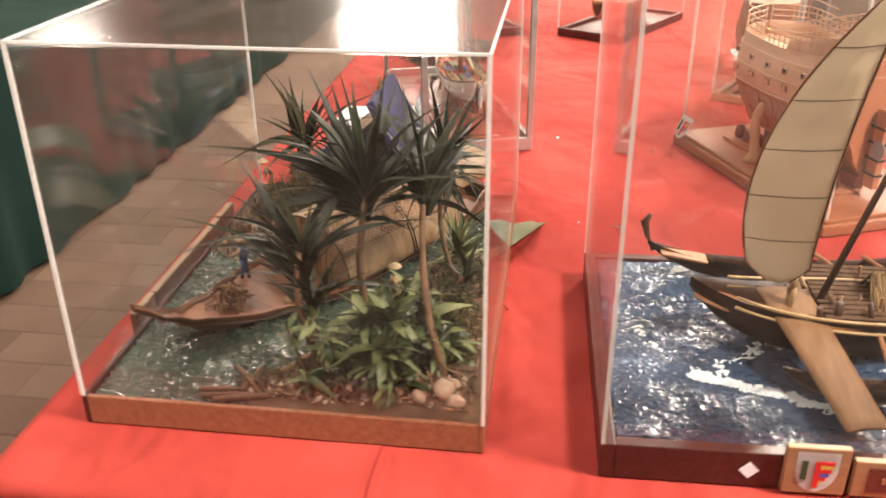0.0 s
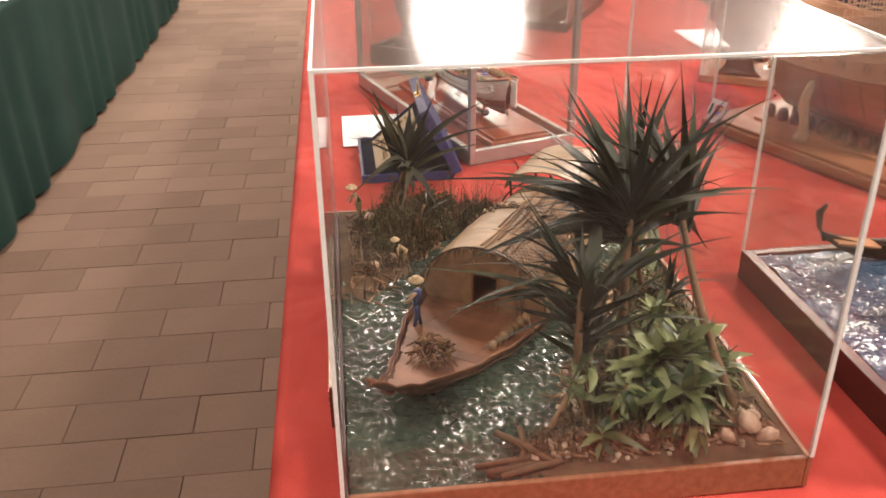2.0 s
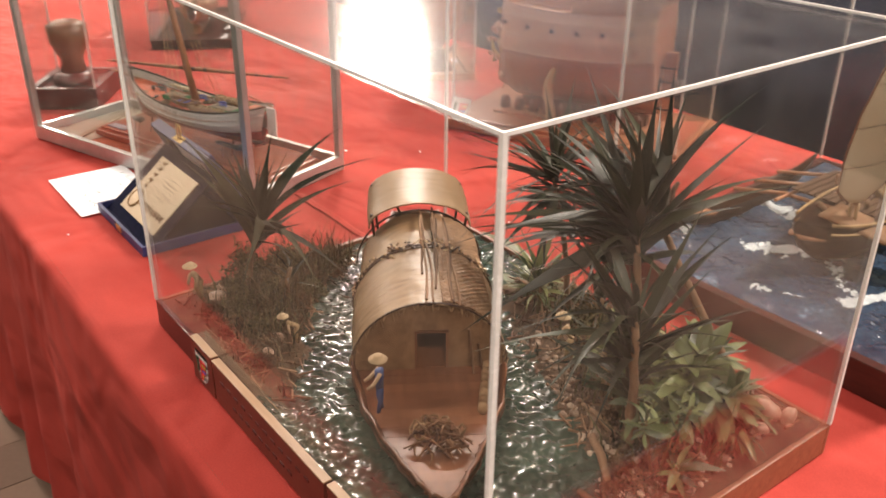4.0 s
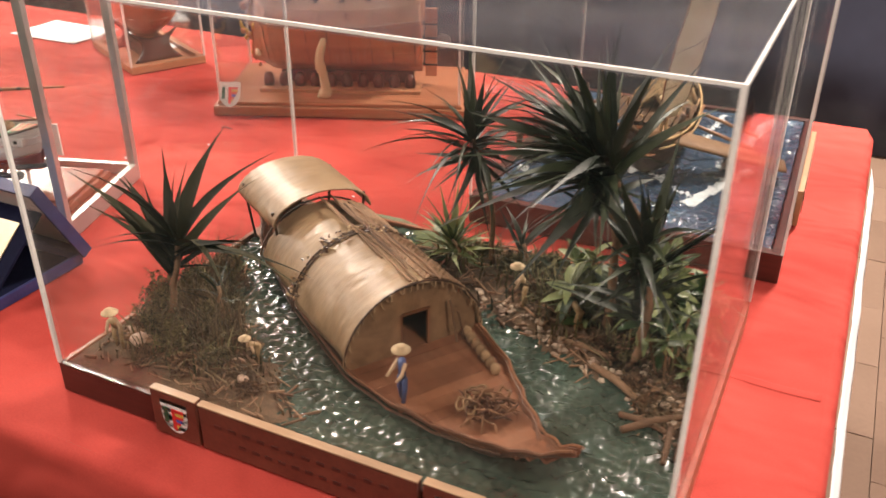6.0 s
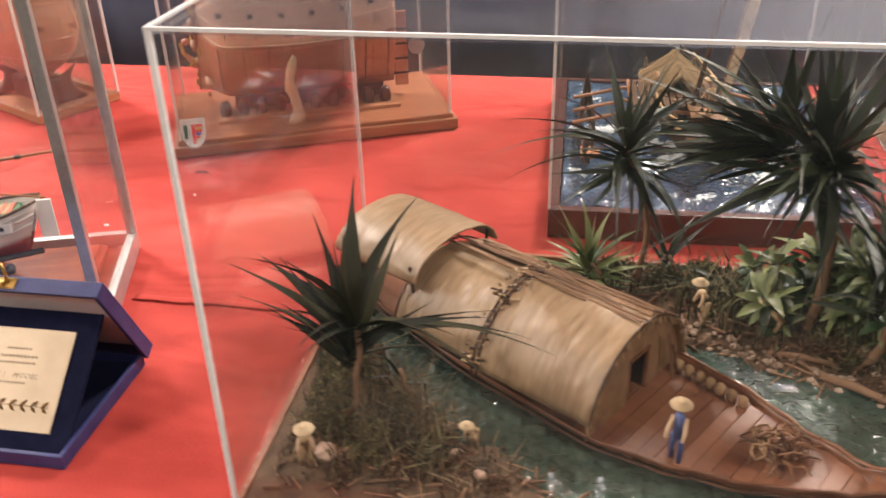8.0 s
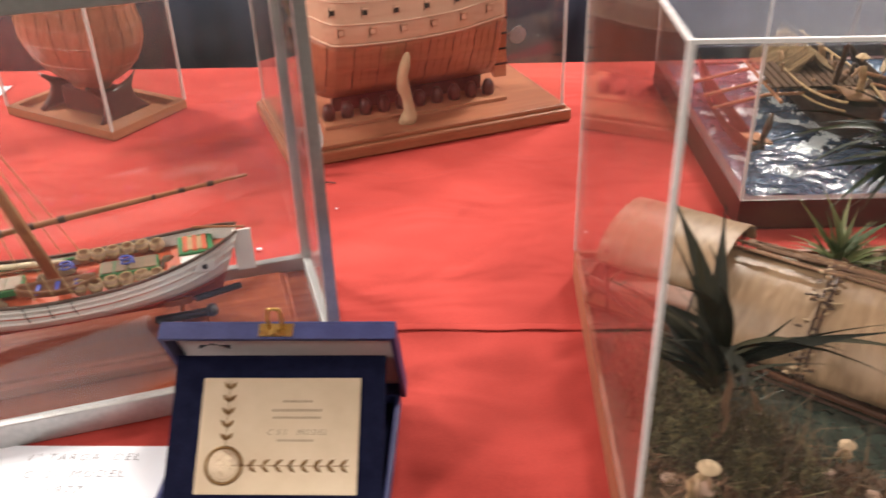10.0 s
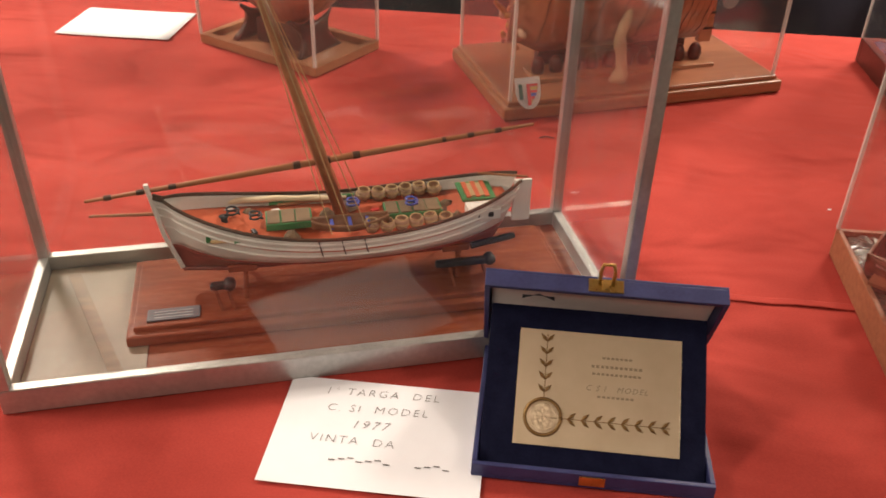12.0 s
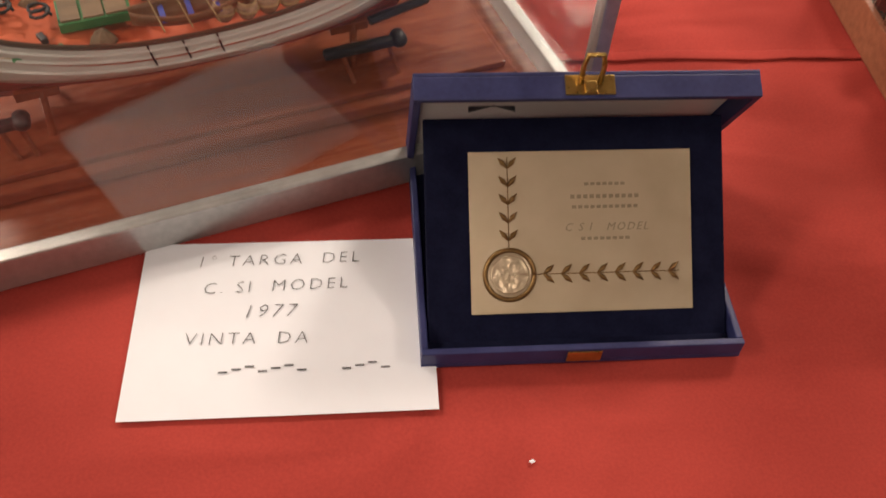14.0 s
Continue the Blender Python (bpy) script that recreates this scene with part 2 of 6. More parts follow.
def cloth_table(name, x0, x1, y0, y1, material, label, fold_depth=1.0, group=""):
    """A table hidden by a cloth that hangs to the floor in soft folds."""
    top = thing(name, label, "table", pose(0, 0, 0), group)
    bm = sheet(lambda u, v: (x0 + (x1 - x0) * u, y0 + (y1 - y0) * v, TABLE - 0.0016 + 0.0012 * fbm(26 * u, 9 * v, 3.1) * math.sin(math.pi * u) ** 0.2), 160, 70)
    per = [(x0, y0), (x1, y0), (x1, y1), (x0, y1), (x0, y0)]
    lens = [abs(a[0] - b[0]) + abs(a[1] - b[1]) for a, b in zip(per, per[1:])]
    total = sum(lens)

    def side(u, v):
        s = u * total
        k = 0
        while k < 3 and s > lens[k]:
            s -= lens[k]
            k += 1
        f = min(s / lens[k], 1)
        a, b = Vector(per[k]), Vector(per[k + 1])
        p = a.lerp(b, f)
        d = (b - a).normalized()
        out = Vector((d.y, -d.x))
        edge = min(1.0, min(s, lens[k] - s) / 0.05)
        fold = (0.5 + 0.5 * math.sin(s * 19 + 2.2 * math.sin(s * 5.3 + k))) * 0.035
        r = 0.016
        if v < 0.2:
            q = v / 0.2 * math.pi / 2
            p = p + out * (r * math.sin(q))
            return (p.x, p.y, TABLE - 0.0016 - r * (1 - math.cos(q)))
        w = (v - 0.2) / 0.8
        p = p + out * (r + fold_depth * fold * max(edge, 0.0) * w)
        return (p.x, p.y, TABLE - 0.0016 - r - w * (TABLE - 0.04))

    part("table_cloth", bm, material, top, smooth=True)
    part("cloth_skirt", sheet(side, 420, 24), material, top, smooth=True)
    part("tabletop", box(x0 + 0.02, x1 - 0.02, y0 + 0.02, y1 - 0.02, TABLE - 0.035, TABLE - 0.006), "deck_wood", top)
    for lx in (x0 + 0.1, x1 - 0.1):
        for ly in (y0 + 0.1, y1 - 0.1):
            part("leg", box(lx - 0.02, lx + 0.02, ly - 0.02, ly + 0.02, 0, TABLE - 0.036), "dark_wood", top)
    return top


cloth_table("display_table", -4.2, 0.822, -0.066, 1.385, "red_cloth", "long display table under a creased coral red cloth")
cloth_table("display_table", -6.0, 1.2, -2.8, -1.235, "green_cloth", "long display table under a dark green cloth", 1.0)


def acrylic_case(name, m, lx, ly, h0, h1, label, edge=0.003, bevel=0.004, base="base_wood", group="", t=0.004, inset=0.0, front=None, wall=0.016, dim=((0, 0), (0, 1), (1, 0), (1, 1))):
    """A wooden base with a clear five-sided cover whose cut edges gleam white."""
    c = thing(name, label, "display case", m, group)
    part("base_floor", box(wall, lx - wall, wall, ly - wall, 0.002, h0 - 0.012), base, c)
    for k, a in enumerate(((0, lx, 0, wall), (0, lx, ly - wall, ly), (0, wall, wall, ly - wall), (lx - wall, lx, wall, ly - wall))):
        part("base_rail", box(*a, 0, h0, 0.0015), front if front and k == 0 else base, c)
    i = inset
    cover = part("cover", box(i, lx - i, i, ly - i, h1 - t, h1), "acrylic_top", c, "clear acrylic top sheet")
    for a in ((i, lx - i, i, i + t), (i, lx - i, ly - i - t, ly - i), (i, i + t, i + t, ly - i - t), (lx - i - t, lx - i, i + t, ly - i - t)):
        part("side_sheet", box(*a, h0, h1 - t - 0.0003), "acrylic", c, "clear acrylic side sheet")
    e = edge
    for p, x in enumerate((i, lx - i - e)):
        for q, y in enumerate((i, ly - i - e)):
            part("corner_edge", box(x - 0.0006, x + e + 0.0006, y - 0.0006, y + e + 0.0006, h0 + 0.0005, h1 + 0.0005), "acrylic_dim" if (p, q) in dim else "acrylic_edge", c, "white gleaming cut acrylic edge")
    for a in ((i + e, lx - i - e, i - 0.0006, i + e * 0.7), (i + e, lx - i - e, ly - i - e * 0.7, ly - i + 0.0006), (i - 0.0006, i + e * 0.7, i + e, ly - i - e), (lx - i - e * 0.7, lx - i + 0.0006, i + e, ly - i - e)):
        part("top_edge", box(*a, h1 - e * 0.7, h1 + 0.0006), "acrylic_edge", c, "white gleaming cut acrylic edge")
    return c

# ---- plants ----
def leaf_mesh(name, length, width, droop, material, fold=0.25, segs=6, blunt=0.0, twist=0.0):
    """A strap leaf along +x, folded along its midrib, tapering and drooping."""
    bm = bmesh.new()
    rows = []
    for i in range(segs + 1):
        f = i / segs
        w = width * (0.35 + 0.65 * math.sin(math.pi * min(f * 1.15 + 0.12, 1.0))) * (1 - f ** 3) + 0.0003
        if blunt:
            w = width * math.sin(math.pi * (0.08 + 0.9 * f)) ** 0.8 + 0.0003
        x = length * (f - 0.18 * droop * f * f)
        z = -length * droop * f * f * 0.8
        s = twist * f
        rows.append([bm.verts.new((x, -w * math.cos(s), z + w * fold - w * math.sin(s))), bm.verts.new((x, 0, z)), bm.verts.new((x, w * math.cos(s), z + w * fold + w * math.sin(s)))])
    for a, b in zip(rows, rows[1:]):
        for k in (0, 1):
            bm.faces.new((a[k], b[k], b[k + 1], a[k + 1]))
    bm.normal_update()
    me = bpy.data.meshes.new(name)
    bm.to_mesh(me)
    bm.free()
    for f in me.polygons:
        f.use_smooth = True
    me.materials.append(M[material])
    return me


M["palm_leaf"] = mat("palm_leaf", (0.008, 0.012, 0.006), (0.028, 0.037, 0.016), 40, 0.45, 0.2, island=0.55, spec=0.4)
M["brown_leaf"] = mat("brown_palm_leaf", (0.009, 0.009, 0.005), (0.034, 0.03, 0.013), 40, 0.7, 0.2, island=0.5, spec=0.12)
M["young_leaf"] = mat("young_leaf", (0.045, 0.075, 0.02), (0.19, 0.21, 0.075), 40, 0.4, 0.2, island=0.5)
M["bush_leaf"] = mat("bush_leaf", (0.02, 0.044, 0.012), (0.21, 0.24, 0.1), 60, 0.3, 0.25, island=0.6, spec=0.6)
M["trunk"] = mat("trunk_bark", (0.1, 0.052, 0.026), (0.25, 0.14, 0.075), 60, 0.8, 0.6, stretch=(1, 1, 0.3))
M["dry_grass"] = mat("dry_grass", (0.04, 0.026, 0.012), (0.155, 0.102, 0.05), 60, 0.8, 0.2, island=0.6)
M["moss"] = mat("moss", (0.034, 0.032, 0.012), (0.155, 0.13, 0.055), 50, 0.9, 0.5, island=0.55)
M["heather"] = mat("heather", (0.055, 0.027, 0.014), (0.2, 0.115, 0.06), 50, 0.9, 0.5, island=0.6)

PALM = [leaf_mesh("palm_leaf", 1.0, 0.044, d, "palm_leaf", twist=tw, segs=8) for d, tw in ((0.25, 0.0), (0.5, 0.5), (0.8, -0.5), (1.05, 0.4), (0.1, -0.3), (0.65, 0.9))]
WIDE = [leaf_mesh("palm_leaf", 1.0, 0.062, d, "palm_leaf", twist=tw, segs=8) for d, tw in ((0.2, 0.0), (0.45, 0.5), (0.7, -0.5), (0.1, 0.3))]
NARROW = [leaf_mesh("palm_leaf", 1.0, 0.042, d, "palm_leaf", twist=tw, segs=9) for d, tw in ((0.3, 0.0), (0.6, 0.5), (0.9, -0.4), (1.1, 0.4), (0.15, -0.3))]
STOUT = [leaf_mesh("palm_leaf", 1.0, 0.056, d, "brown_leaf", twist=tw, segs=8) for d, tw in ((0.25, 0.0), (0.5, 0.4), (0.75, -0.4), (0.4, 0.2))]
YOUNG = [leaf_mesh("young_leaf", 1.0, 0.06, d, "young_leaf") for d in (0.15, 0.4, 0.7)]
BROAD = [leaf_mesh("broad_leaf", 1.0, 0.17, d, "bush_leaf", fold=0.3, blunt=1.0) for d in (0.2, 0.45, 0.75, 1.0)]


def crown_leaves(parent, centre, count, length, meshes, rng, low=-15, high=85, stem=0.018, axis=(0, 0, 1), fans=(), room=None):
    """Leaves round a growing point: a spiral, steep at the heart and drooping outside, or bundles swept along the fans
    (azimuth, elevation, spread, share). room: the limits of x and y that the tips keep to, from the plant's base."""
    for i in range(count):
        f = (i + 0.5) / count
        az = i * 137.5 + rng.uniform(-40, 40)
        el = high - (high - low) * f ** 0.8 + rng.uniform(-16, 16)
        pick = rng.random()
        for a, e, spread, share in fans:
            if 0 <= pick < share:
                up = max(min(e + rng.gauss(0, spread), 89), -30)
                az, el = a + rng.gauss(0, spread) / max(math.cos(radians(up)), 0.35), up
            pick -= share
        ln = length * rng.uniform(0.55, 1.15) * (0.75 + 0.35 * math.sin(math.pi * min(1, f + 0.15)))
        me = rng.choice(meshes)
        c = Vector(centre) - Vector(axis) * stem * f
        turn = Euler((0, -radians(el), radians(az))).to_matrix().to_4x4()
        if room:
            tip = c + turn.to_3x3() @ Vector((ln, 0, 0))
            for k, (lo, hi) in enumerate(room):
                if tip[k] > hi:
                    ln *= max((hi - c[k]) / (tip[k] - c[k]), 0.15)
                elif tip[k] < lo:
                    ln *= max((lo - c[k]) / (tip[k] - c[k]), 0.15)
                tip = c + turn.to_3x3() @ Vector((ln, 0, 0))
        w = ln * rng.uniform(0.6, 1.25)
        ob = new("leaf", me)
        ob.parent = parent
        ob.matrix_basis = Matrix.Translation(c) @ turn @ pose(0, 0, 0, rng.uniform(-40, 40), 0, 0) @ Matrix.Diagonal((ln, w, ln * rng.uniform(0.5, 1.4), 1))


def palm(name, base, top, trunk_r, count, length, label, seed, meshes=PALM, low=-20, high=84, bend=0.02, stem=0.05, fans=()):
    """A miniature palm: thin crooked trunk with leaf scars and a spiky crown."""
    rng = random.Random(seed)
    p = thing(name, label, "plant", pose(*base), "miniature palms")
    t = Vector(top) - Vector(base)
    pts, rad = [], []
    for i in range(9):
        f = i / 8
        w = bend * math.sin(f * math.pi)
        pts.append(Vector((t.x * f + w * rng.uniform(0.6, 1), t.y * f - w * 0.6, t.z * f - 0.006 * (1 - f))))
        rad.append(trunk_r * (1.25 - 0.45 * f) * rng.uniform(0.9, 1.12))
    part("trunk", tube(pts, rad, 8), "trunk", p, "thin crooked brown trunk", smooth=True)
    crown_leaves(p, t, count, length, meshes, rng, low, high, stem, t.normalized(), fans, ((0.014 - base[0], 0.697 - base[0]), (0.014 - base[1], 0.488 - base[1]), (0.0, 1.222 - base[2])))
    return p

# ---- river diorama in its case ----
M["river"] = mat("river_resin", (0.02, 0.035, 0.028), (0.068, 0.1, 0.077), 14, 0.06, 0.12, fine=6, distance=0.002, spec=0.9)
M["earth"] = mat("earth", (0.045, 0.026, 0.014), (0.15, 0.088, 0.048), 45, 0.9, 0.8, fine=6, distance=0.003)
M["pebble"] = mat("pebble", (0.2, 0.13, 0.09), (0.5, 0.38, 0.28), 50, 0.7, 0.3, island=0.6)
M["twig"] = wood("twig", (0.1, 0.05, 0.025), (0.28, 0.16, 0.09), island=0.5, rough=0.8)
M["rope"] = mat("rope", (0.14, 0.075, 0.035), (0.34, 0.21, 0.11), 90, 0.9, 0.6, island=0.4)
M["skin_paint"] = mat("figure_paint", (0.42, 0.27, 0.16), (0.55, 0.38, 0.24), 60, 0.7, 0.2)
M["blue_paint"] = mat("blue_paint", (0.03, 0.05, 0.14), (0.06, 0.09, 0.22), 60, 0.7, 0.2)
M["ochre_paint"] = mat("ochre_paint", (0.3, 0.19, 0.09), (0.46, 0.32, 0.17), 60, 0.7, 0.2)
M["gloss_red"] = mat("engraved_plate", (0.075, 0.02, 0.014), (0.14, 0.042, 0.027), 20, 0.35, 0.1)
M["shield_white"] = mat("shield_white", (0.7, 0.68, 0.66), (0.82, 0.8, 0.78), 20, 0.4, 0)
M["shield_red"] = mat("shield_red", (0.5, 0.02, 0.02), (0.6, 0.035, 0.03), 20, 0.4, 0)
M["shield_blue"] = mat("shield_blue", (0.05, 0.07, 0.35), (0.09, 0.11, 0.45), 20, 0.4, 0)
M["shield_green"] = mat("shield_green", (0.01, 0.05, 0.025), (0.02, 0.08, 0.04), 20, 0.4, 0)
M["shield_gold"] = mat("shield_gold", (0.5, 0.34, 0.06), (0.62, 0.44, 0.1), 20, 0.4, 0)
M["plaque_wood"] = wood("plaque_wood", (0.24, 0.125, 0.06), (0.36, 0.21, 0.11))

LX, LY, WATER = 0.69, 0.50, TABLE + 0.034
DIO = Matrix.Diagonal((1.03, 1.01, 1, 1))  # the diorama fills the case
# the front rail's darker wood holds the shade on the aisle side
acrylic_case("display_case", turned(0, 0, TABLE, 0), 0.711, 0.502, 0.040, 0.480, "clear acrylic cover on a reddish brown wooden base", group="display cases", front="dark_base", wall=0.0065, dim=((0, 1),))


def bank_height(x, y):
    """How far the ground stands over the water; below nought is river."""
    left = max(0.5 * (0.36 - x), 0.95 * (0.285 - x)) - 1.0 * max(y - 0.04, 0) + 0.05 * fbm(9 * x, 9 * y)
    left = min(left, 0.325 - (x + 0.9 * y))
    edge = 0.33 - 0.42 * (x - 0.40) if x < 0.62 else 0.235 - 1.6 * (x - 0.62)
    edge = max(edge, 0.13)
    right = (y - edge) + 0.03 * fbm(11 * x + 4, 11 * y)
    right = min(right, (x - 0.24) * 0.8)
    return max(left, right)


river = part("river_water", sheet(lambda u, v: (0.007 + (LX - 0.014) * u, 0.007 + (LY - 0.014) * v,
        WATER + 0.0018 * fbm(38 * u + 3, 30 * v) + 0.0034 * fbm(82 * u, 60 * v, 5, 2)), 270, 200, 0.006), "river", smooth=True, m=DIO)
tagged(river, "rippled dark green resin river around a houseboat", "water")


def rim(x, y):
    """Nought at the case's rails, one farther in: the banks sink towards the rails."""
    d = min(x - 0.007, LX - 0.007 - x, y - 0.007, LY - 0.007 - y) / 0.055
    d = min(max(d, 0.0), 1.0)
    return d * d * (3 - 2 * d)


def ground_z(x, y):
    rise = 0.0105 + 0.0155 * rim(x, y)
    return WATER - 0.006 + rise * (1 - math.exp(-max(bank_height(x, y) + 0.02, 0) * 14))


def bank(name, sel, label):
    bm = bmesh.new()
    n, k = 120, 90
    grid = {}
    for i in range(n + 1):
        for j in range(k + 1):
            x, y = 0.007 + (LX - 0.014) * i / n, 0.007 + (LY - 0.014) * j / k
            if not sel(x, y):
                continue
            q = bank_height(x, y)
            z = ground_z(x, y) + (0.004 * fbm(40 * x, 40 * y, 2) + 0.0022 * fbm(120 * x, 120 * y, 6)) * min(1, max(q + 0.02, 0) * 30) * (0.25 + 0.75 * rim(x, y))
            grid[i, j] = (bm.verts.new((x, y, z)), q)
    for i in range(n):
        for j in range(k):
            c = [(i, j), (i + 1, j), (i + 1, j + 1), (i, j + 1)]
            if all(p in grid for p in c) and max(grid[p][1] for p in c) > -0.02:
                bm.faces.new([grid[p][0] for p in c])
    bmesh.ops.delete(bm, geom=[v for v in bm.verts if not v.link_faces], context="VERTS")
    return tagged(part(name, bm, "earth", smooth=True, m=DIO), label, "ground")


bank("river_bank", lambda x, y: x + 0.9 * y < 0.42, "brown earthen river bank grown over with dry reeds")
bank("river_bank", lambda x, y: x + 0.9 * y >= 0.42, "brown earthen river bank strewn with twigs and stones")


def grass_stuff(name, spots, height, label, seed, material="dry_grass", count=500, spread=0.035, lean=0.5, width=0.0011):
    rng = random.Random(seed)
    bm = bmesh.new()
    for _ in range(count):
        sx, sy = rng.choice(spots)
        x, y = sx + rng.gauss(0, spread), sy + rng.gauss(0, spread)
        if not (0.024 < x < LX - 0.024 and 0.024 < y < LY - 0.024) or bank_height(x, y) < -0.005:
            continue
        z = ground_z(x, y)
        h = height * rng.uniform(0.4, 1.1)
        a = rng.uniform(0, 6.283)
        l = rng.uniform(0.1, lean) * h
        w = width * rng.uniform(0.6, 1.3)
        dx, dy = math.cos(a), math.sin(a)
        px, py = -dy * w, dx * w
        r = [(0, 0, 1), (0.35, 0.55, 0.8), (1, 0.95, 0.1)]
        vs = [[bm.verts.new((min(max(x + dx * l * f * f + s * px * k, 0.022), LX - 0.022), min(max(y + dy * l * f * f + s * py * k, 0.022), LY - 0.022), z - 0.003 + h * g)) for s in (-1, 1)] for f, g, k in r]
        for p, q in zip(vs, vs[1:]):
            bm.faces.new((p[0], p[1], q[1], q[0]))
    return tagged(part(name, bm, material, m=DIO), label, "grass", kind="stuff")


LEFT_SPOTS = [(0.035, 0.25), (0.05, 0.22), (0.06, 0.12), (0.11, 0.08), (0.15, 0.1), (0.1, 0.15), (0.13, 0.13), (0.06, 0.19), (0.18, 0.06), (0.07, 0.22), (0.13, 0.17), (0.21, 0.07)]
TUFTS = [(0.035, 0.24), (0.03, 0.2), (0.05, 0.265), (0.1, 0.13), (0.12, 0.115), (0.09, 0.16), (0.135, 0.14), (0.155, 0.1)]
grass_stuff("reeds", TUFTS, 0.085, "dry brown reeds standing on the river bank", 3, count=620, spread=0.024, lean=0.7, width=0.0006)
grass_stuff("reeds", LEFT_SPOTS, 0.03, "withered brown grass lying on the river bank", 7, count=700, lean=1.6, width=0.0012)
grass_stuff("reeds", LEFT_SPOTS[:7], 0.036, "mossy green undergrowth on the river bank", 4, "moss", 700, 0.026, 1.3, 0.0013)
grass_stuff("undergrowth", [(0.42, 0.42), (0.5, 0.41), (0.56, 0.4), (0.6, 0.33), (0.35, 0.44), (0.47, 0.38)], 0.045, "dark green undergrowth beneath the palms", 5, "moss", 700, 0.035, 1.2, 0.0014)
grass_stuff("undergrowth", [(0.6, 0.28), (0.63, 0.22), (0.5, 0.33), (0.64, 0.17), (0.66, 0.3)], 0.02, "short dry grass along the river bank", 6, "dry_grass", 900, 0.03, 1.4)
grass_stuff("undergrowth", [(0.05, 0.115), (0.075, 0.09), (0.1, 0.105), (0.06, 0.15), (0.115, 0.075)], 0.018, "tangled dry grass round a palm", 8, "dry_grass", 900, 0.085, 0.5)


def clumps(name, spots, label, seed, material):
    """Low springy shrubs: little leaves crowded round each spot (x, y, radius, height)."""
    rng = random.Random(seed)
    bm = bmesh.new()
    for sx, sy, r, hgt in spots:
        for _ in range(int(620 * (r / 0.02) ** 1.6)):
            a, e, k = rng.uniform(0, 6.283), rng.uniform(0.0, 1.45), rng.random() ** 0.4
            k *= 0.8 + 0.3 * fbm(3 * math.cos(a) + sx * 50, 3 * math.sin(a), 2 * e)
            x, y = sx + r * k * math.cos(a) * math.cos(e), sy + r * k * math.sin(a) * math.cos(e)
            if not (0.014 < x < LX - 0.014 and 0.014 < y < LY - 0.014):
                continue
            c = Vector((x, y, ground_z(x, y) - 0.002 + hgt * k * math.sin(e)))
            m = Euler((rng.uniform(-1.2, 1.2), rng.uniform(-1.2, 1.2), rng.uniform(0, 6.283))).to_matrix()
            l, w = rng.uniform(0.0018, 0.0042), rng.uniform(0.0007, 0.0015)
            bm.faces.new([bm.verts.new(c + m @ Vector(p)) for p in ((-l, 0, 0), (0, -w, 0.0006), (l, 0, 0), (0, w, 0.0006))])
    return tagged(part(name, bm, material, m=DIO), label, "shrubs", kind="stuff")


clumps("shrubs", [(0.07, 0.105, 0.04, 0.088), (0.11, 0.075, 0.03, 0.05), (0.13, 0.115, 0.036, 0.06), (0.08, 0.155, 0.038, 0.074), (0.045, 0.19, 0.03, 0.046), (0.165, 0.075, 0.024, 0.028), (0.05, 0.135, 0.028, 0.04), (0.105, 0.185, 0.026, 0.034), (0.06, 0.235, 0.024, 0.03)], "olive green mossy shrubs on the river bank", 51, "moss")
clumps("shrubs", [(0.16, 0.12, 0.024, 0.024), (0.195, 0.075, 0.02, 0.018), (0.04, 0.085, 0.02, 0.02), (0.14, 0.05, 0.022, 0.018), (0.09, 0.045, 0.02, 0.018), (0.075, 0.2, 0.022, 0.03), (0.035, 0.255, 0.026, 0.034), (0.04, 0.225, 0.024, 0.03), (0.075, 0.245, 0.02, 0.022), (0.23, 0.05, 0.018, 0.014), (0.13, 0.15, 0.024, 0.03)], "reddish brown withered shrubs on the river bank", 52, "heather")
clumps("shrubs", [(0.39, 0.42, 0.026, 0.03), (0.44, 0.44, 0.03, 0.034), (0.5, 0.43, 0.03, 0.036), (0.53, 0.37, 0.026, 0.03), (0.47, 0.39, 0.024, 0.024), (0.57, 0.345, 0.024, 0.026), (0.585, 0.29, 0.018, 0.02), (0.34, 0.455, 0.024, 0.022), (0.56, 0.45, 0.026, 0.03)], "dark mossy shrubs under the palms", 53, "moss")
clumps("shrubs", [(0.6, 0.255, 0.02, 0.024), (0.62, 0.225, 0.016, 0.016), (0.55, 0.3, 0.018, 0.018), (0.5, 0.345, 0.02, 0.02), (0.43, 0.385, 0.02, 0.02), (0.645, 0.27, 0.014, 0.012), (0.6, 0.335, 0.02, 0.024)], "reddish brown withered shrubs along the water's edge", 54, "heather")


def litter():
    rng = random.Random(11)
    bm = bmesh.new()
    for _ in range(1700):
        x, y = rng.uniform(0.02, LX - 0.02), rng.uniform(0.02, LY - 0.02)
        q = bank_height(x, y)
        if q < -0.01:
            continue
        a, l = rng.uniform(0, 6.28), rng.uniform(0.008, 0.032)
        z = ground_z(x, y) + 0.002
        x2 = min(max(x + l * math.cos(a), 0.022), LX - 0.022)
        y2 = min(max(y + l * math.sin(a), 0.022), LY - 0.022)
        tube([(x, y, z), (x2, y2, ground_z(x2, y2) + rng.uniform(0.002, 0.008))], rng.uniform(0.0006, 0.0018), 5, bm)
    return bm


tagged(part("twigs", litter(), "twig", m=DIO), "broken brown twigs and sticks littering the banks", "twigs", kind="stuff")


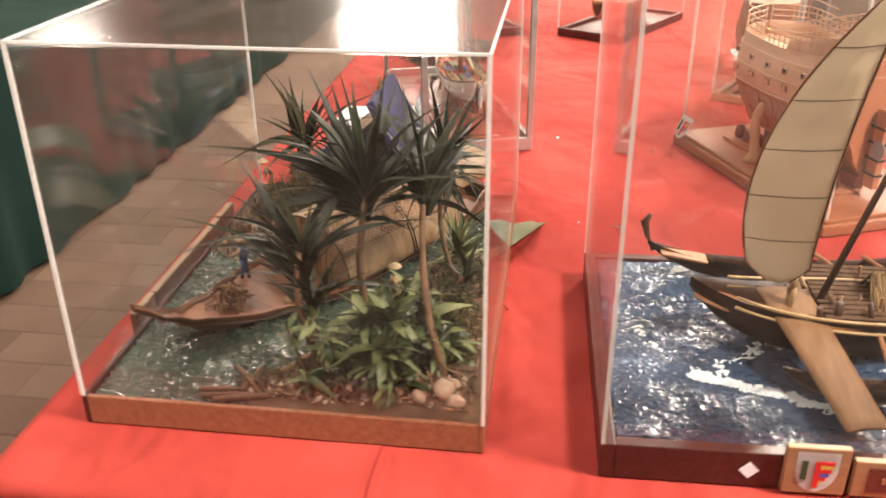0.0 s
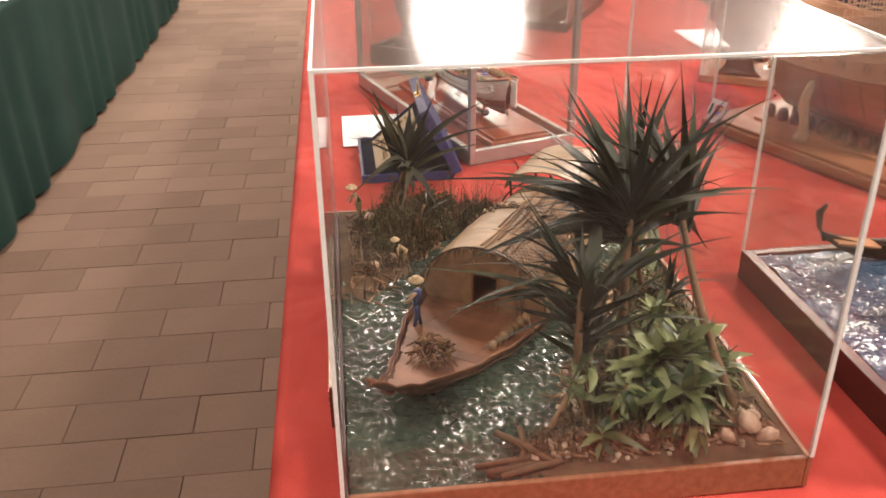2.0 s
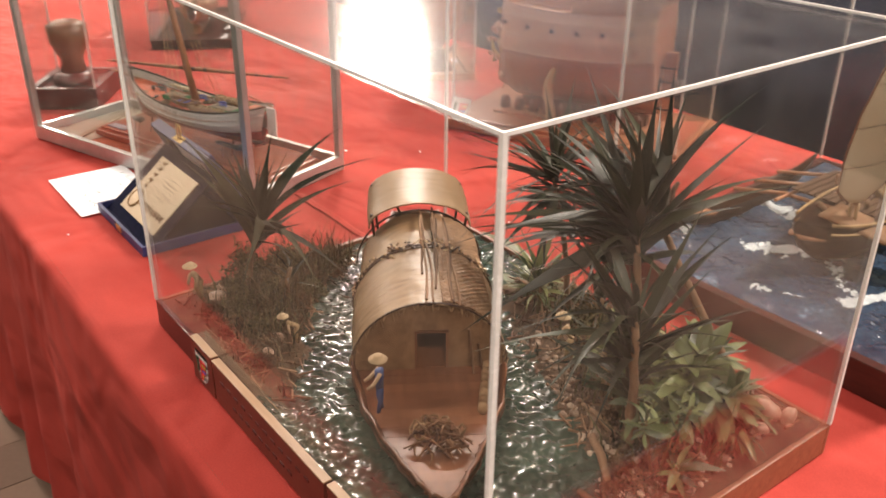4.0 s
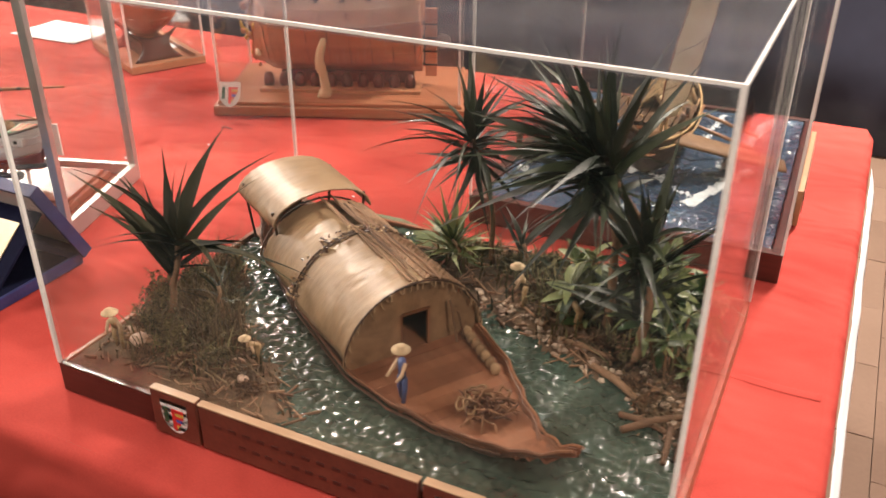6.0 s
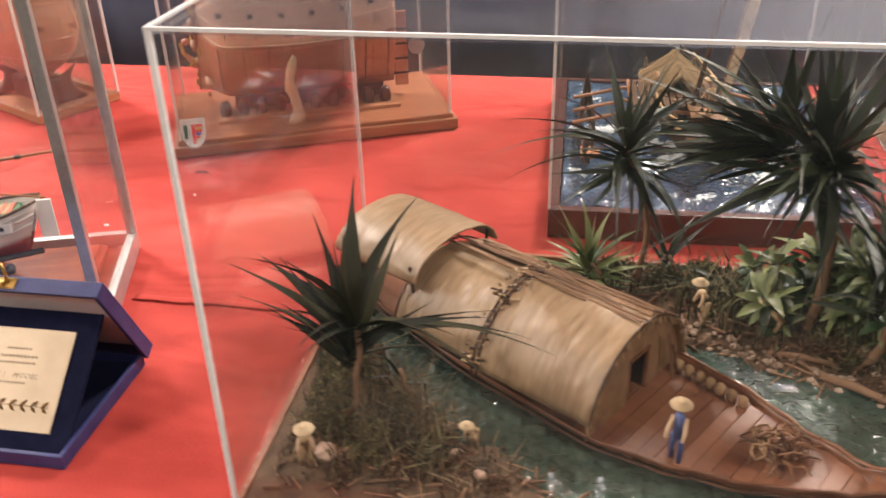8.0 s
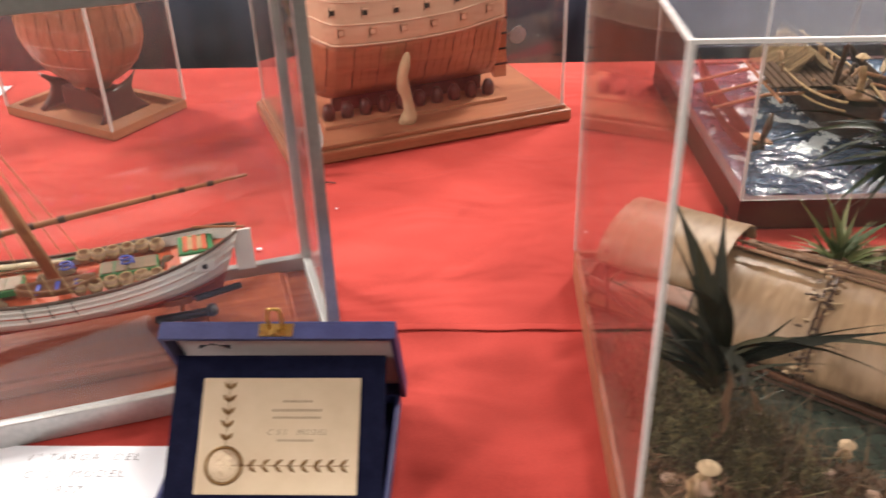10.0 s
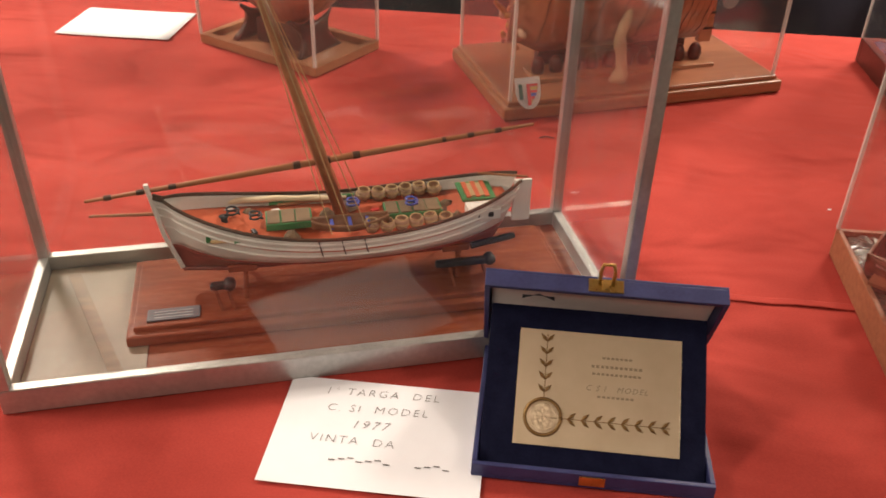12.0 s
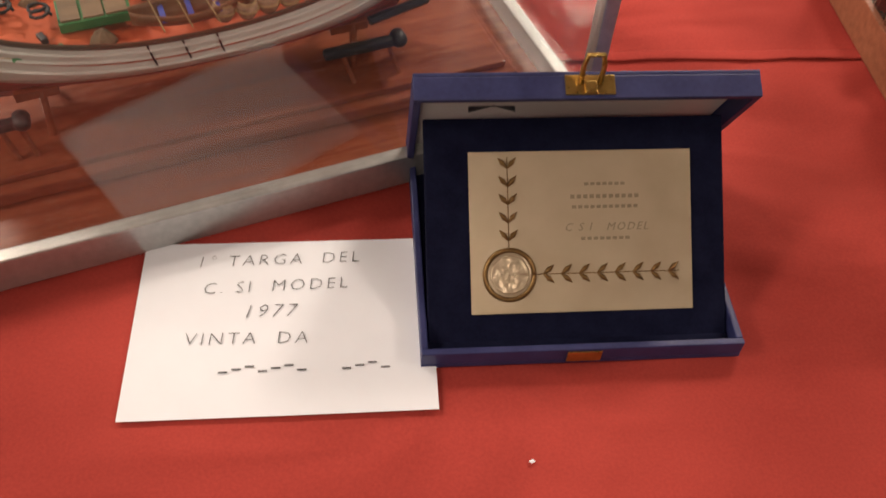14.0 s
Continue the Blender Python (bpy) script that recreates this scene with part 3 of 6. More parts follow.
def pebbles():
    rng = random.Random(12)
    bm = bmesh.new()
    for k in range(360):
        if k < 220:
            x, y = rng.uniform(0.60, 0.668), rng.uniform(0.10, 0.47)
        else:
            x, y = rng.uniform(0.36, 0.66), 0
            y = 0.33 - 0.42 * (x - 0.40) + rng.gauss(0.012, 0.012)
        q = bank_height(x, y)
        if q < -0.012 or not 0.025 < y < 0.475:
            continue
        r = rng.uniform(0.0016, 0.0055)
        b = bmesh.new()
        bmesh.ops.create_icosphere(b, subdivisions=1, radius=r)
        for v in b.verts:
            v.co *= rng.uniform(0.75, 1.2)
        b.transform(Matrix.Translation((x, y, ground_z(x, y) + r * 0.3)) @ Matrix.Diagonal((1.2, 1, 0.6, 1)))
        merge(bm, b)
    return bm


tagged(part("pebbles", pebbles(), "pebble", m=DIO), "small pale pebbles along the water's edge", "pebbles", kind="stuff")

M["shell"] = mat("seashell", (0.34, 0.2, 0.13), (0.6, 0.42, 0.32), 70, 0.45, 0.4)
for k, (sx, sy, sr) in enumerate(((0.07, 0.06, 0.011), (0.045, 0.075, 0.008), (0.19, 0.085, 0.009), (0.215, 0.06, 0.007), (0.645, 0.445, 0.014), (0.655, 0.415, 0.010), (0.63, 0.455, 0.009), (0.66, 0.46, 0.012), (0.648, 0.39, 0.008))):
    b = bmesh.new()
    bmesh.ops.create_icosphere(b, subdivisions=3, radius=sr)
    for v in b.verts:
        v.co *= 1 + 0.16 * fbm(v.co.x * 130 + k * 7, v.co.y * 130, v.co.z * 130)
        v.co.z *= 0.7
    tagged(part("stone", b, "shell", smooth=True, m=DIO @ pose(sx, sy, ground_z(sx, sy) + sr * 0.35, 10 * k, 5, 40 * k)), "rounded pinkish brown stone lying on the river bank", "stone", "stones on the bank")

for k, (x0, y0, x1, y1, r) in enumerate(((0.61, 0.17, 0.665, 0.22, 0.004), (0.6, 0.2, 0.655, 0.19, 0.0035), (0.55, 0.27, 0.61, 0.23, 0.0045), (0.5, 0.3, 0.57, 0.285, 0.0035), (0.672, 0.15, 0.668, 0.225, 0.004), (0.66, 0.14, 0.655, 0.2, 0.003), (0.68, 0.165, 0.664, 0.235, 0.0035))):
    z = max(ground_z(x0, y0), ground_z(x1, y1)) + 0.7 * r
    tagged(part("log", tube([(x0, y0, z), ((x0 + x1) / 2, (y0 + y1) / 2 + 0.003, z + 0.002), (x1, y1, z + 0.001)], [r, r * 1.1, r * 0.8], 8), "twig", smooth=True, m=DIO), "thin fallen brown log beside the water", "log", "fallen logs")

# palms: base, growing point
palm("palm_plant", (0.066, 0.105, WATER + 0.012), (0.093, 0.124, 0.912), 0.0042, 36, 0.165, "dark spiky miniature palm above dry reeds", 21, STOUT, low=20, stem=0.05, fans=((190, 60, 15, 0.42), (90, 62, 16, 0.14), (0, 36, 14, 0.26), (255, 48, 14, 0.08)))
palm("palm_plant", (0.118, 0.14, WATER + 0.01), (0.128, 0.145, 0.85), 0.003, 16, 0.07, "small dark miniature palm among dry reeds", 27)
palm("palm_plant", (0.372, 0.43, WATER + 0.012), (0.345, 0.408, 0.992), 0.0036, 78, 0.14, "tall slender miniature palm with drooping dark leaves", 22, NARROW + PALM, low=-18, stem=0.035)
palm("palm_plant", (0.638, 0.452, WATER + 0.010), (0.512, 0.403, 1.0), 0.0048, 84, 0.175, "tall miniature palm with a leaning bare trunk", 23, low=34, high=88, stem=0.03, fans=((186, 24, 15, 0.6), (205, 62, 13, 0.34)))
palm("palm_plant", (0.56, 0.345, WATER + 0.012), (0.542, 0.335, 1.01), 0.0048, 112, 0.165, "tall miniature palm with a dense swept crown", 24, low=-4, stem=0.04, fans=((250, 60, 15, 0.55), (258, 30, 12, 0.2), (60, 60, 18, 0.15)))
palm("palm_plant", (0.605, 0.285, WATER + 0.012), (0.612, 0.264, 0.96), 0.0046, 72, 0.15, "low miniature palm with long dark arching leaves", 25, low=16, stem=0.1, fans=((275, 68, 12, 0.38), (250, 34, 13, 0.14), (80, 58, 14, 0.2), (0, 40, 16, 0.12)))
palm("palm_plant", (0.312, 0.432, WATER + 0.008), (0.312, 0.424, 0.826), 0.003, 84, 0.082, "young light green miniature palm at the water's edge", 26, YOUNG, low=-12)
palm("palm_plant", (0.405, 0.447, WATER + 0.012), (0.41, 0.447, 0.83), 0.003, 30, 0.08, "low dark miniature palm behind the working figures", 28, low=0)


def bush(x, y, z, seed, size, label, count=34):
    rng = random.Random(seed)
    p = thing("broadleaf_bush", label, "plant", pose(x, y, z), "broadleaf bushes")
    for k in range(6):
        cx, cy, cz = rng.uniform(-0.03, 0.03), rng.uniform(-0.034, 0.034), rng.uniform(0.012, 0.08)
        part("stem", tube([(cx * 0.3, cy * 0.3, -0.004), (cx, cy, cz)], 0.0016, 6), "trunk", p)
        crown_leaves(p, (cx, cy, cz), count // 6 + 4, size, BROAD, rng, -35, 80, room=((0.014 - x, 0.697 - x), (0.014 - y, 0.488 - y), (0.0, 0.3)))
    return p


bush(0.636, 0.378, WATER + 0.012, 31, 0.045, "green broadleaf bush with glossy leaves", 330)
bush(0.592, 0.418, WATER + 0.014, 32, 0.043, "green broadleaf bush with glossy leaves", 210)
bush(0.632, 0.325, WATER + 0.012, 33, 0.034, "small light green broadleaf bush by the water", 110)
bush(0.525, 0.375, WATER + 0.014, 34, 0.036, "dark green broadleaf bush under the palms", 120)
bush(0.648, 0.285, WATER + 0.008, 35, 0.03, "small pale green broadleaf bush on the bank", 70)


def figurine(x, y, z, deg, label, stoop=0.0, body="ochre_paint", arms=1, height=0.066):
    """A small painted figure in a straw hat: one plain mesh."""
    s = height / 0.066
    bm = bmesh.new()

    def grow(b, slot):
        n0 = len(bm.faces)
        merge(bm, b)
        bm.faces.ensure_lookup_table()
        for f in bm.faces[n0:]:
            f.material_index = slot

    hip, chest = Vector((0, 0, 0.03)), Vector((0.016 * stoop, 0, 0.05 - 0.012 * stoop))
    head = chest + Vector((0.006 * stoop + 0.001, 0, 0.008))
    for sy in (-1, 1):
        grow(tube([(0.003 * sy, 0.004 * sy, 0), (0.004 * stoop, 0.0038 * sy, 0.016), hip + Vector((0, 0.003 * sy, 0))], [0.0022, 0.0028, 0.0034], 8), 0)
        hand = Vector((0.014, 0.007 * sy, 0.034 - 0.012 * stoop)) if arms else Vector((0.004, 0.009 * sy, 0.03))
        grow(tube([chest + Vector((0, 0.005 * sy, -0.001)), chest.lerp(hand, 0.5) + Vector((0, 0.004 * sy, -0.003)), hand], [0.0022, 0.002, 0.0016], 7), 1)
    grow(tube([hip - Vector((0, 0, 0.002)), hip.lerp(chest, 0.5), chest], [0.0052, 0.0055, 0.006], 9, flat=0.7), 0)
    grow(lathe([(0.0012, -0.001), (0.0036, 0.002), (0.0036, 0.006), (0.002, 0.008)], 10, m=Matrix.Translation(head)), 1)
    grow(lathe([(0.0098, 0.0045), (0.0098, 0.0055), (0.0055, 0.0065), (0.005, 0.0095), (0.002, 0.0105)], 14, m=Matrix.Translation(head)), 2)
    ob = part("figurine", bm, body, smooth=True, m=turned(x, y, z, deg) @ Matrix.Diagonal((s, s, s, 1)))
    ob.data.materials.append(M["skin_paint"])
    ob.data.materials.append(M["straw"])
    return tagged(ob, label, "figurine", "painted figurines")


figurine(0.450, 0.352, WATER + 0.011, 200, "small painted figurine stooping in a straw hat", 0.5)
figurine(0.53, 0.33, WATER + 0.009, 150, "small painted figurine bending low in a straw hat", 1.0, height=0.058)
figurine(0.057, 0.044, WATER + 0.019, 300, "small painted figurine in a straw hat among reeds", 0.6)
figurine(0.21, 0.108, WATER + 0.006, 250, "small painted figurine crouching at the water's edge", 1.0, height=0.05)

# ---- houseboat ----
boat = thing("houseboat", "wooden model houseboat with arched woven mat roofs", "model boat", turned(0.074, 0.390, WATER, -33) @ Matrix.Diagonal((1.03, 1.03, 1.0, 1)))


def lerp_table(rows, u):
    for (a, p), (b, q) in zip(rows, rows[1:]):
        if u <= b:
            f = (u - a) / (b - a)
            f = f * f * (3 - 2 * f)
            return p + (q - p) * f
    return rows[-1][1]


HW = [(-0.06, 0.035), (0.05, 0.068), (0.2, 0.085), (0.34, 0.088), (0.41, 0.077), (0.46, 0.060), (0.51, 0.040), (0.56, 0.021), (0.60, 0.010), (0.635, 0.004)]
SHEER = [(-0.06, 0.036), (0.1, 0.024), (0.35, 0.018), (0.48, 0.022), (0.55, 0.034), (0.59, 0.052), (0.63, 0.082)]


def hull_shell():
    bm = bmesh.new()
    prof = [(-1, 1), (-1.0, 0.7), (-0.86, 0.1), (-0.5, -0.45), (0, -0.7), (0.5, -0.45), (0.86, 0.1), (1.0, 0.7), (1, 1)]
    rows = []
    for i in range(37):
        u = -0.06 + 0.69 * i / 36
        w, s = lerp_table(HW, u), lerp_table(SHEER, u)
        keel = -0.012 if u < 0.52 else -0.012 + (u - 0.52) / 0.11 * 0.086
        rows.append([bm.verts.new((u, a * w, (keel + s) / 2 + b * (s - keel) / 2 if b > 0 else keel + (1 + b / 0.7) * (s - keel) / 2)) for a, b in prof])
    for r, q in zip(rows, rows[1:]):
        for k in range(len(prof) - 1):
            bm.faces.new((r[k], r[k + 1], q[k + 1], q[k]))
    bm.faces.new(rows[0])
    bm.normal_update()
    bmesh.ops.solidify(bm, geom=bm.faces[:], thickness=0.0028)
    return bm


part("hull", hull_shell(), "hull_wood", boat, "reddish brown planked hull", smooth=True)
for sgn in (-1, 1):
    pts = [(u, sgn * (lerp_table(HW, u) + 0.0008), lerp_table(SHEER, u) + 0.001) for u in [-0.06 + 0.69 * i / 40 for i in range(41)]]
    part("gunwale", tube(pts, 0.0017, 6), "hull_wood", boat)
    pts = [(u, sgn * (lerp_table(HW, u) * 0.995 + 0.0016), lerp_table(SHEER, u) - 0.009) for u in [-0.05 + 0.6 * i / 40 for i in range(41)]]
    part("rubbing_strake", tube(pts, 0.0016, 6), "dark_wood", boat)
# deck planks across the foredeck
for i in range(17):
    u0 = 0.318 + i * 0.0165
    w = lerp_table(HW, u0 + 0.008) - 0.004
    z = lerp_table(SHEER, u0 + 0.008) - 0.006
    part("deck_plank", box(u0, u0 + 0.0158, -w, w, z - 0.003, z, 0.0006), "deck_wood", boat)
part("inner_deck", box(-0.05, 0.318, -0.05, 0.05, 0.006, 0.010), "deck_wood", boat)


ROOF = 1.1  # how pointed the mat roofs are


def arch(u0, u1, half, base, top, lo=-1.0, hi=1.0, thick=0.002, nu=150, na=30, bulge=0.0, slats=0.00012, weave=0.0, ragged=0.0):
    def fn(a, b):
        q = math.pi / 2 * (lo + (hi - lo) * b)
        u = u0 + (u1 - u0) * a
        k = 1 + bulge * math.sin(math.pi * a)
        k += slats / half * math.sin(2 * math.pi * (34 * a + 3.0 * b))
        k += weave / half * math.sin(2 * math.pi * 26 * a) * math.sin(2 * math.pi * 9 * b)
        k += 0.0012 / half * fbm(60 * u, 5 * q, 3.3)
        u += ragged * fbm(14 * q, 2.0, u0 * 30) * (2 * a - 1)
        return (u, half * k * math.sin(q) * (1 + 0.05 * math.cos(q)), base + (top - base) * k * max(math.cos(q), 0) ** ROOF)
    return sheet(fn, nu, na, thick)


part("roof_mat", arch(0.193, 0.342, 0.0895, 0.02, 0.1045, -0.9, bulge=0.015, ragged=0.005), "mat_roof", boat, "tan woven mat arched roof", smooth=True)
part("roof_mat", arch(0.075, 0.20, 0.0815, 0.016, 0.0955, -0.88, bulge=0.012, ragged=0.004), "mat_roof", boat, "tan woven mat arched roof", smooth=True)
part("roof_mat", arch(-0.033, 0.098, 0.0705, 0.083, 0.1215, bulge=0.02, ragged=0.003), "mat_roof", boat, "tan woven mat roof raised over the stern", smooth=True)
M["side_mat"] = mat("brown_woven_mat", (0.16, 0.085, 0.04), (0.33, 0.19, 0.1), 55, 0.6, 0.7, stretch=(1, 1, 1), distance=0.0015)
part("side_mat", arch(0.1, 0.338, 0.0915, 0.018, 0.1068, 0.1, 0.6, 0.0012, 208, 60, weave=0.0009, ragged=0.002), "side_mat", boat, "brown woven mat panel on the roof", smooth=True)
for u, h0, t0 in ((0.342, 0.0895, 0.1045), (0.197, 0.0905, 0.1055), (0.203, 0.0905, 0.1055), (0.078, 0.0865, 0.1005)):
    pts = [(u, (h0 + 0.0008) * math.sin(q) * (1 + 0.05 * math.cos(q)), 0.018 + (t0 - 0.017) * max(math.cos(q), 0) ** ROOF) for q in [math.pi / 2 * (-1 + 2 * i / 24) for i in range(25)]]
    part("roof_rib", tube(pts, 0.0013, 6), "dark_wood", boat)
rng = random.Random(5)
for k in range(9):
    y, dy = (0.0, 0.016, 0.03)[k % 3] + 0.004 * rng.random(), rng.uniform(-0.007, 0.007)
    u0, u1 = rng.uniform(0.08, 0.12), rng.uniform(0.27, 0.345)
    pts = [(u, y + dy * i / 8 + 0.002 * math.sin(u * 31 + k), 0.1062 + 0.003 * rng.random() - 5.6 * (y + dy * i / 8) ** 2) for i, u in [(i, u0 + (u1 - u0) * i / 8) for i in range(9)]]
    part("roof_pole", tube(pts, 0.0012 + 0.0004 * rng.random(), 6), "twig", boat, "thin bamboo pole lashed on the roof")
for k in range(150):
    u = 0.187 + 0.022 * rng.random()
    q = rng.uniform(-1.4, 1.1)
    p = Vector((u, 0.0925 * math.sin(q) * (1 + 0.05 * math.cos(q)), 0.0185 + 0.0895 * math.cos(q) ** ROOF))
    part("lashing", tube([p, p + Vector((rng.uniform(-0.008, 0.008), 0.006 * math.cos(q) * rng.uniform(-1, 1), 0.001 - 0.004 * abs(math.sin(q)) * rng.random()))], 0.0012, 5), ("rope", "dark_wood", "straw", "dark_wood")[k % 4], boat)
for k in range(34):
    q = -1.45 + 2.9 * k / 33
    p = Vector((0.3415, 0.092 * math.sin(q), 0.018 + 0.0875 * math.cos(q) ** ROOF))
    part("lashing", tube([p, p + Vector((0.003, rng.uniform(-0.004, 0.004), -0.006 - 0.004 * rng.random()))], 0.0011, 5), "rope", boat)
for sx in (-0.022, 0.086):
    for sy in (-0.066, 0.066):
        part("roof_post", tube([(sx + 0.002, sy * 0.86, 0.012), (sx, sy, 0.1)], 0.002, 6), "dark_wood", boat)


def front_wall():
    """The cabin's front with its door opening."""
    bm = bmesh.new()
    n = 20
    lo, hi = -0.0145, 0.0195
    for y_in, y_out in ((lo, -0.086), (hi, 0.086)):
        for i in range(n):
            y0, y1 = y_in + (y_out - y_in) * i / n, y_in + (y_out - y_in) * (i + 1) / n
            tops = [0.018 + 0.082 * max(1 - (abs(y) / 0.0875) ** 2, 0) ** 0.5 for y in (y0, y1)]
            bm.faces.new([bm.verts.new(p) for p in ((0.336, y0, 0.008), (0.336, y1, 0.008), (0.336, y1, tops[1]), (0.336, y0, tops[0]))])
    bm.faces.new([bm.verts.new(p) for p in ((0.336, lo, 0.062), (0.336, hi, 0.062), (0.336, hi, 0.0975), (0.336, lo, 0.0975))])
    bmesh.ops.remove_doubles(bm, verts=bm.verts[:], dist=0.0002)
    bmesh.ops.solidify(bm, geom=bm.faces[:], thickness=0.002)
    return bm


# the wall under the roof: its shade is put in by the darker mat
wall = part("cabin_front", front_wall(), "side_mat", boat, "matting wall with an open doorway, coloured brown for shade")
for y in (-0.0155, 0.0205):
    part("door_post", box(0.3345, 0.3385, y - 0.0014, y + 0.0014, 0.01, 0.0635), "hull_wood", wall)
part("lintel", box(0.3345, 0.3385, -0.0175, 0.0225, 0.062, 0.065), "hull_wood", wall)
part("cabin_back", box(0.255, 0.258, -0.06, 0.06, 0.01, 0.066), "dark_wood", boat)
for y in (0.055, 0.066, 0.077):
    part("side_prop", tube([(0.352, y - 0.004, 0.012), (0.345, y - 0.01, 0.09 - 4.6 * max(y - 0.04, 0) ** 1.3)], 0.0014, 6), "twig", boat)
# tangled brushwood and rope heaped on the foredeck
M["brushwood"] = mat("brushwood", (0.07, 0.028, 0.014), (0.24, 0.12, 0.06), 90, 0.85, 0.5, island=0.6)
for k in range(64):
    a, d = rng.uniform(0, 6.283), 0.03 * rng.random() ** 0.6
    cx, cy = 0.487 + d * math.cos(a), 0.002 + 0.95 * d * math.sin(a)
    top = 0.006 + 0.02 * (1 - (d / 0.031) ** 2)
    b, l = rng.uniform(0, 6.283), rng.uniform(0.006, 0.015)
    bend = rng.uniform(-0.004, 0.006)
    z = 0.02 + top * rng.random()
    pts = [(cx - l * math.cos(b), cy - l * math.sin(b), z - 0.002), (cx + bend * math.sin(b), cy - bend * math.cos(b), z + 0.004 + bend), (cx + l * math.cos(b), cy + l * math.sin(b), z + rng.uniform(-0.003, 0.006))]
    part("brushwood", tube(pts, [0.0009, 0.0015, 0.0006], 5), "brushwood", boat, smooth=True)
for k in range(8):
    cx, cy, r = 0.49 + rng.uniform(-0.026, 0.02), rng.uniform(-0.024, 0.026), rng.uniform(0.005, 0.009)
    pts = [(cx + r * math.cos(a), cy + r * math.sin(a) * 0.9, 0.026 + 0.006 * rng.random() + 0.013 * abs(math.sin(a * 0.5 + k))) for a in [0.62 * i for i in range(13)]]
    part("rope_coil", tube(pts, 0.0013, 6), "rope", boat, "tangled brown rope coil", smooth=True)
for k in range(7):
    u, y = 0.35 + 0.013 * k, 0.066 - 0.0022 * k
    part("deck_bundle", lathe([(0.004, 0), (0.006, 0.004), (0.0055, 0.01), (0.003, 0.013)], 8, m=Matrix.Translation((u, y, 0.014))), "rope", boat, smooth=True)
part("steering_oar", tube([(0.0, -0.03, 0.075), (-0.048, -0.012, 0.012)], 0.002, 6), "twig", boat)
figurine(0.401, 0.107, WATER + 0.0125, 250, "small painted figurine in blue on the boat's deck", 0.0, "blue_paint", 1, 0.072)


def shield(parent, m, w, name="shield"):
    """A small heraldic badge: light panes, a dark and a red band and striped field."""
    def outline(k, x0=-1.0, x1=1.0, d=0.0):
        bm = bmesh.new()
        pts = []
        for i in range(25):
            x = x0 + (x1 - x0) * i / 24
            pts.append((x * w / 2 * k, (-0.62 * (1 - abs(x) ** 2.2) ** 0.6 * w) * k))
        top = [(x1 * w / 2 * k, 0.55 * w * k), (x0 * w / 2 * k, 0.55 * w * k)]
        vs = [bm.verts.new((x, y, d)) for x, y in pts + top]
        bm.faces.new(vs)
        bmesh.ops.solidify(bm, geom=bm.faces[:], thickness=-0.001)
        return bm
    s = part(name, outline(1.0), "shield_white", parent, "white heraldic badge with coloured bands", m=m)
    part("dark_band", box(-0.37 * w, -0.23 * w, -0.26 * w, 0.3 * w, 0.0005, 0.0016), "shield_green", s)
    part("red_band", box(-0.06 * w, 0.07 * w, -0.48 * w, 0.3 * w, 0.0005, 0.0016), "shield_red", s)
    for k in range(6):
        y = 0.25 - 0.115 * k
        part("stripe", box(0.08 * w, (0.38 - 0.01 * k * k) * w, (y - 0.05) * w, (y + 0.05) * w, 0.0005, 0.0016), ("shield_red", "shield_gold", "shield_red", "shield_blue")[k % 4], s)
    return s


# boards on the front rail
UP = pose(0, 0, 0, 90, 0, 0)
board = thing("name_board", "reddish brown engraved name board on the case's front", "sign", pose(0.217, -0.0045, TABLE))
part("plate", box(0.0, 0.262, -0.006, 0.0042, 0.002, 0.058, 0.0012), "gloss_red", board)
part("top_edge", box(-0.001, 0.263, -0.0065, 0.0035, 0.0585, 0.0605, 0.0006), "pale_edge", board)
for k, (a, b) in enumerate(((0.02, 0.24), (0.05, 0.20))):
    for j in range(12 - 3 * k):
        x = a + (b - a) * j / (12 - 3 * k)
        part("engraving", box(x, x + 0.009, -0.0068, -0.0058, 0.037 - 0.018 * k, 0.041 - 0.018 * k), "dark_base", board)
for x in (0.151, 0.485):
    pl = thing("badge_plate", "brown wooden plate bearing a heraldic badge", "sign", pose(x, -0.0045, TABLE), "badge plates")
    part("plate", box(0.0, 0.062, -0.006, 0.0042, 0.002, 0.06, 0.0012), "gloss_red", pl)
    part("top_edge", box(0.0, 0.062, -0.0062, 0.0038, 0.0603, 0.0618, 0.0005), "pale_edge", pl)
    shield(pl, pose(0.031, -0.0064, 0.032) @ UP, 0.036)

# ---- sea diorama with an outrigger boat ----
M["sea"] = mat("sea_resin", (0.012, 0.022, 0.045), (0.05, 0.085, 0.14), 10, 0.13, 0.3, fine=14, distance=0.002, spec=0.7)
ramp = [q for q in M["sea"].node_tree.nodes if q.type == "VALTORGB"][0].color_ramp
ramp.elements[1].position = 0.6
mid = ramp.elements.new(0.69)
mid.color = (0.2, 0.3, 0.4, 1)
top = ramp.elements.new(0.79)
top.color = (0.55, 0.63, 0.68, 1)
M["foam"] = mat("foam", (0.4, 0.47, 0.52), (0.7, 0.75, 0.78), 60, 0.6, 0.3)
M["sail"] = mat("sailcloth", (0.64, 0.52, 0.34), (0.8, 0.68, 0.48), 14, 0.8, 0.3, fine=30, distance=0.001)
M["thatch"] = mat("thatch", (0.13, 0.08, 0.036), (0.32, 0.215, 0.105), 60, 0.9, 0.8, island=0.6)
M["weathered_wood"] = wood("weathered_wood", (0.05, 0.028, 0.016), (0.12, 0.07, 0.042), rough=0.85, spec=0.15)
M["lee_wood"] = wood("lee_wood", (0.15, 0.075, 0.035), (0.25, 0.135, 0.065), rough=0.6, spec=0.3)
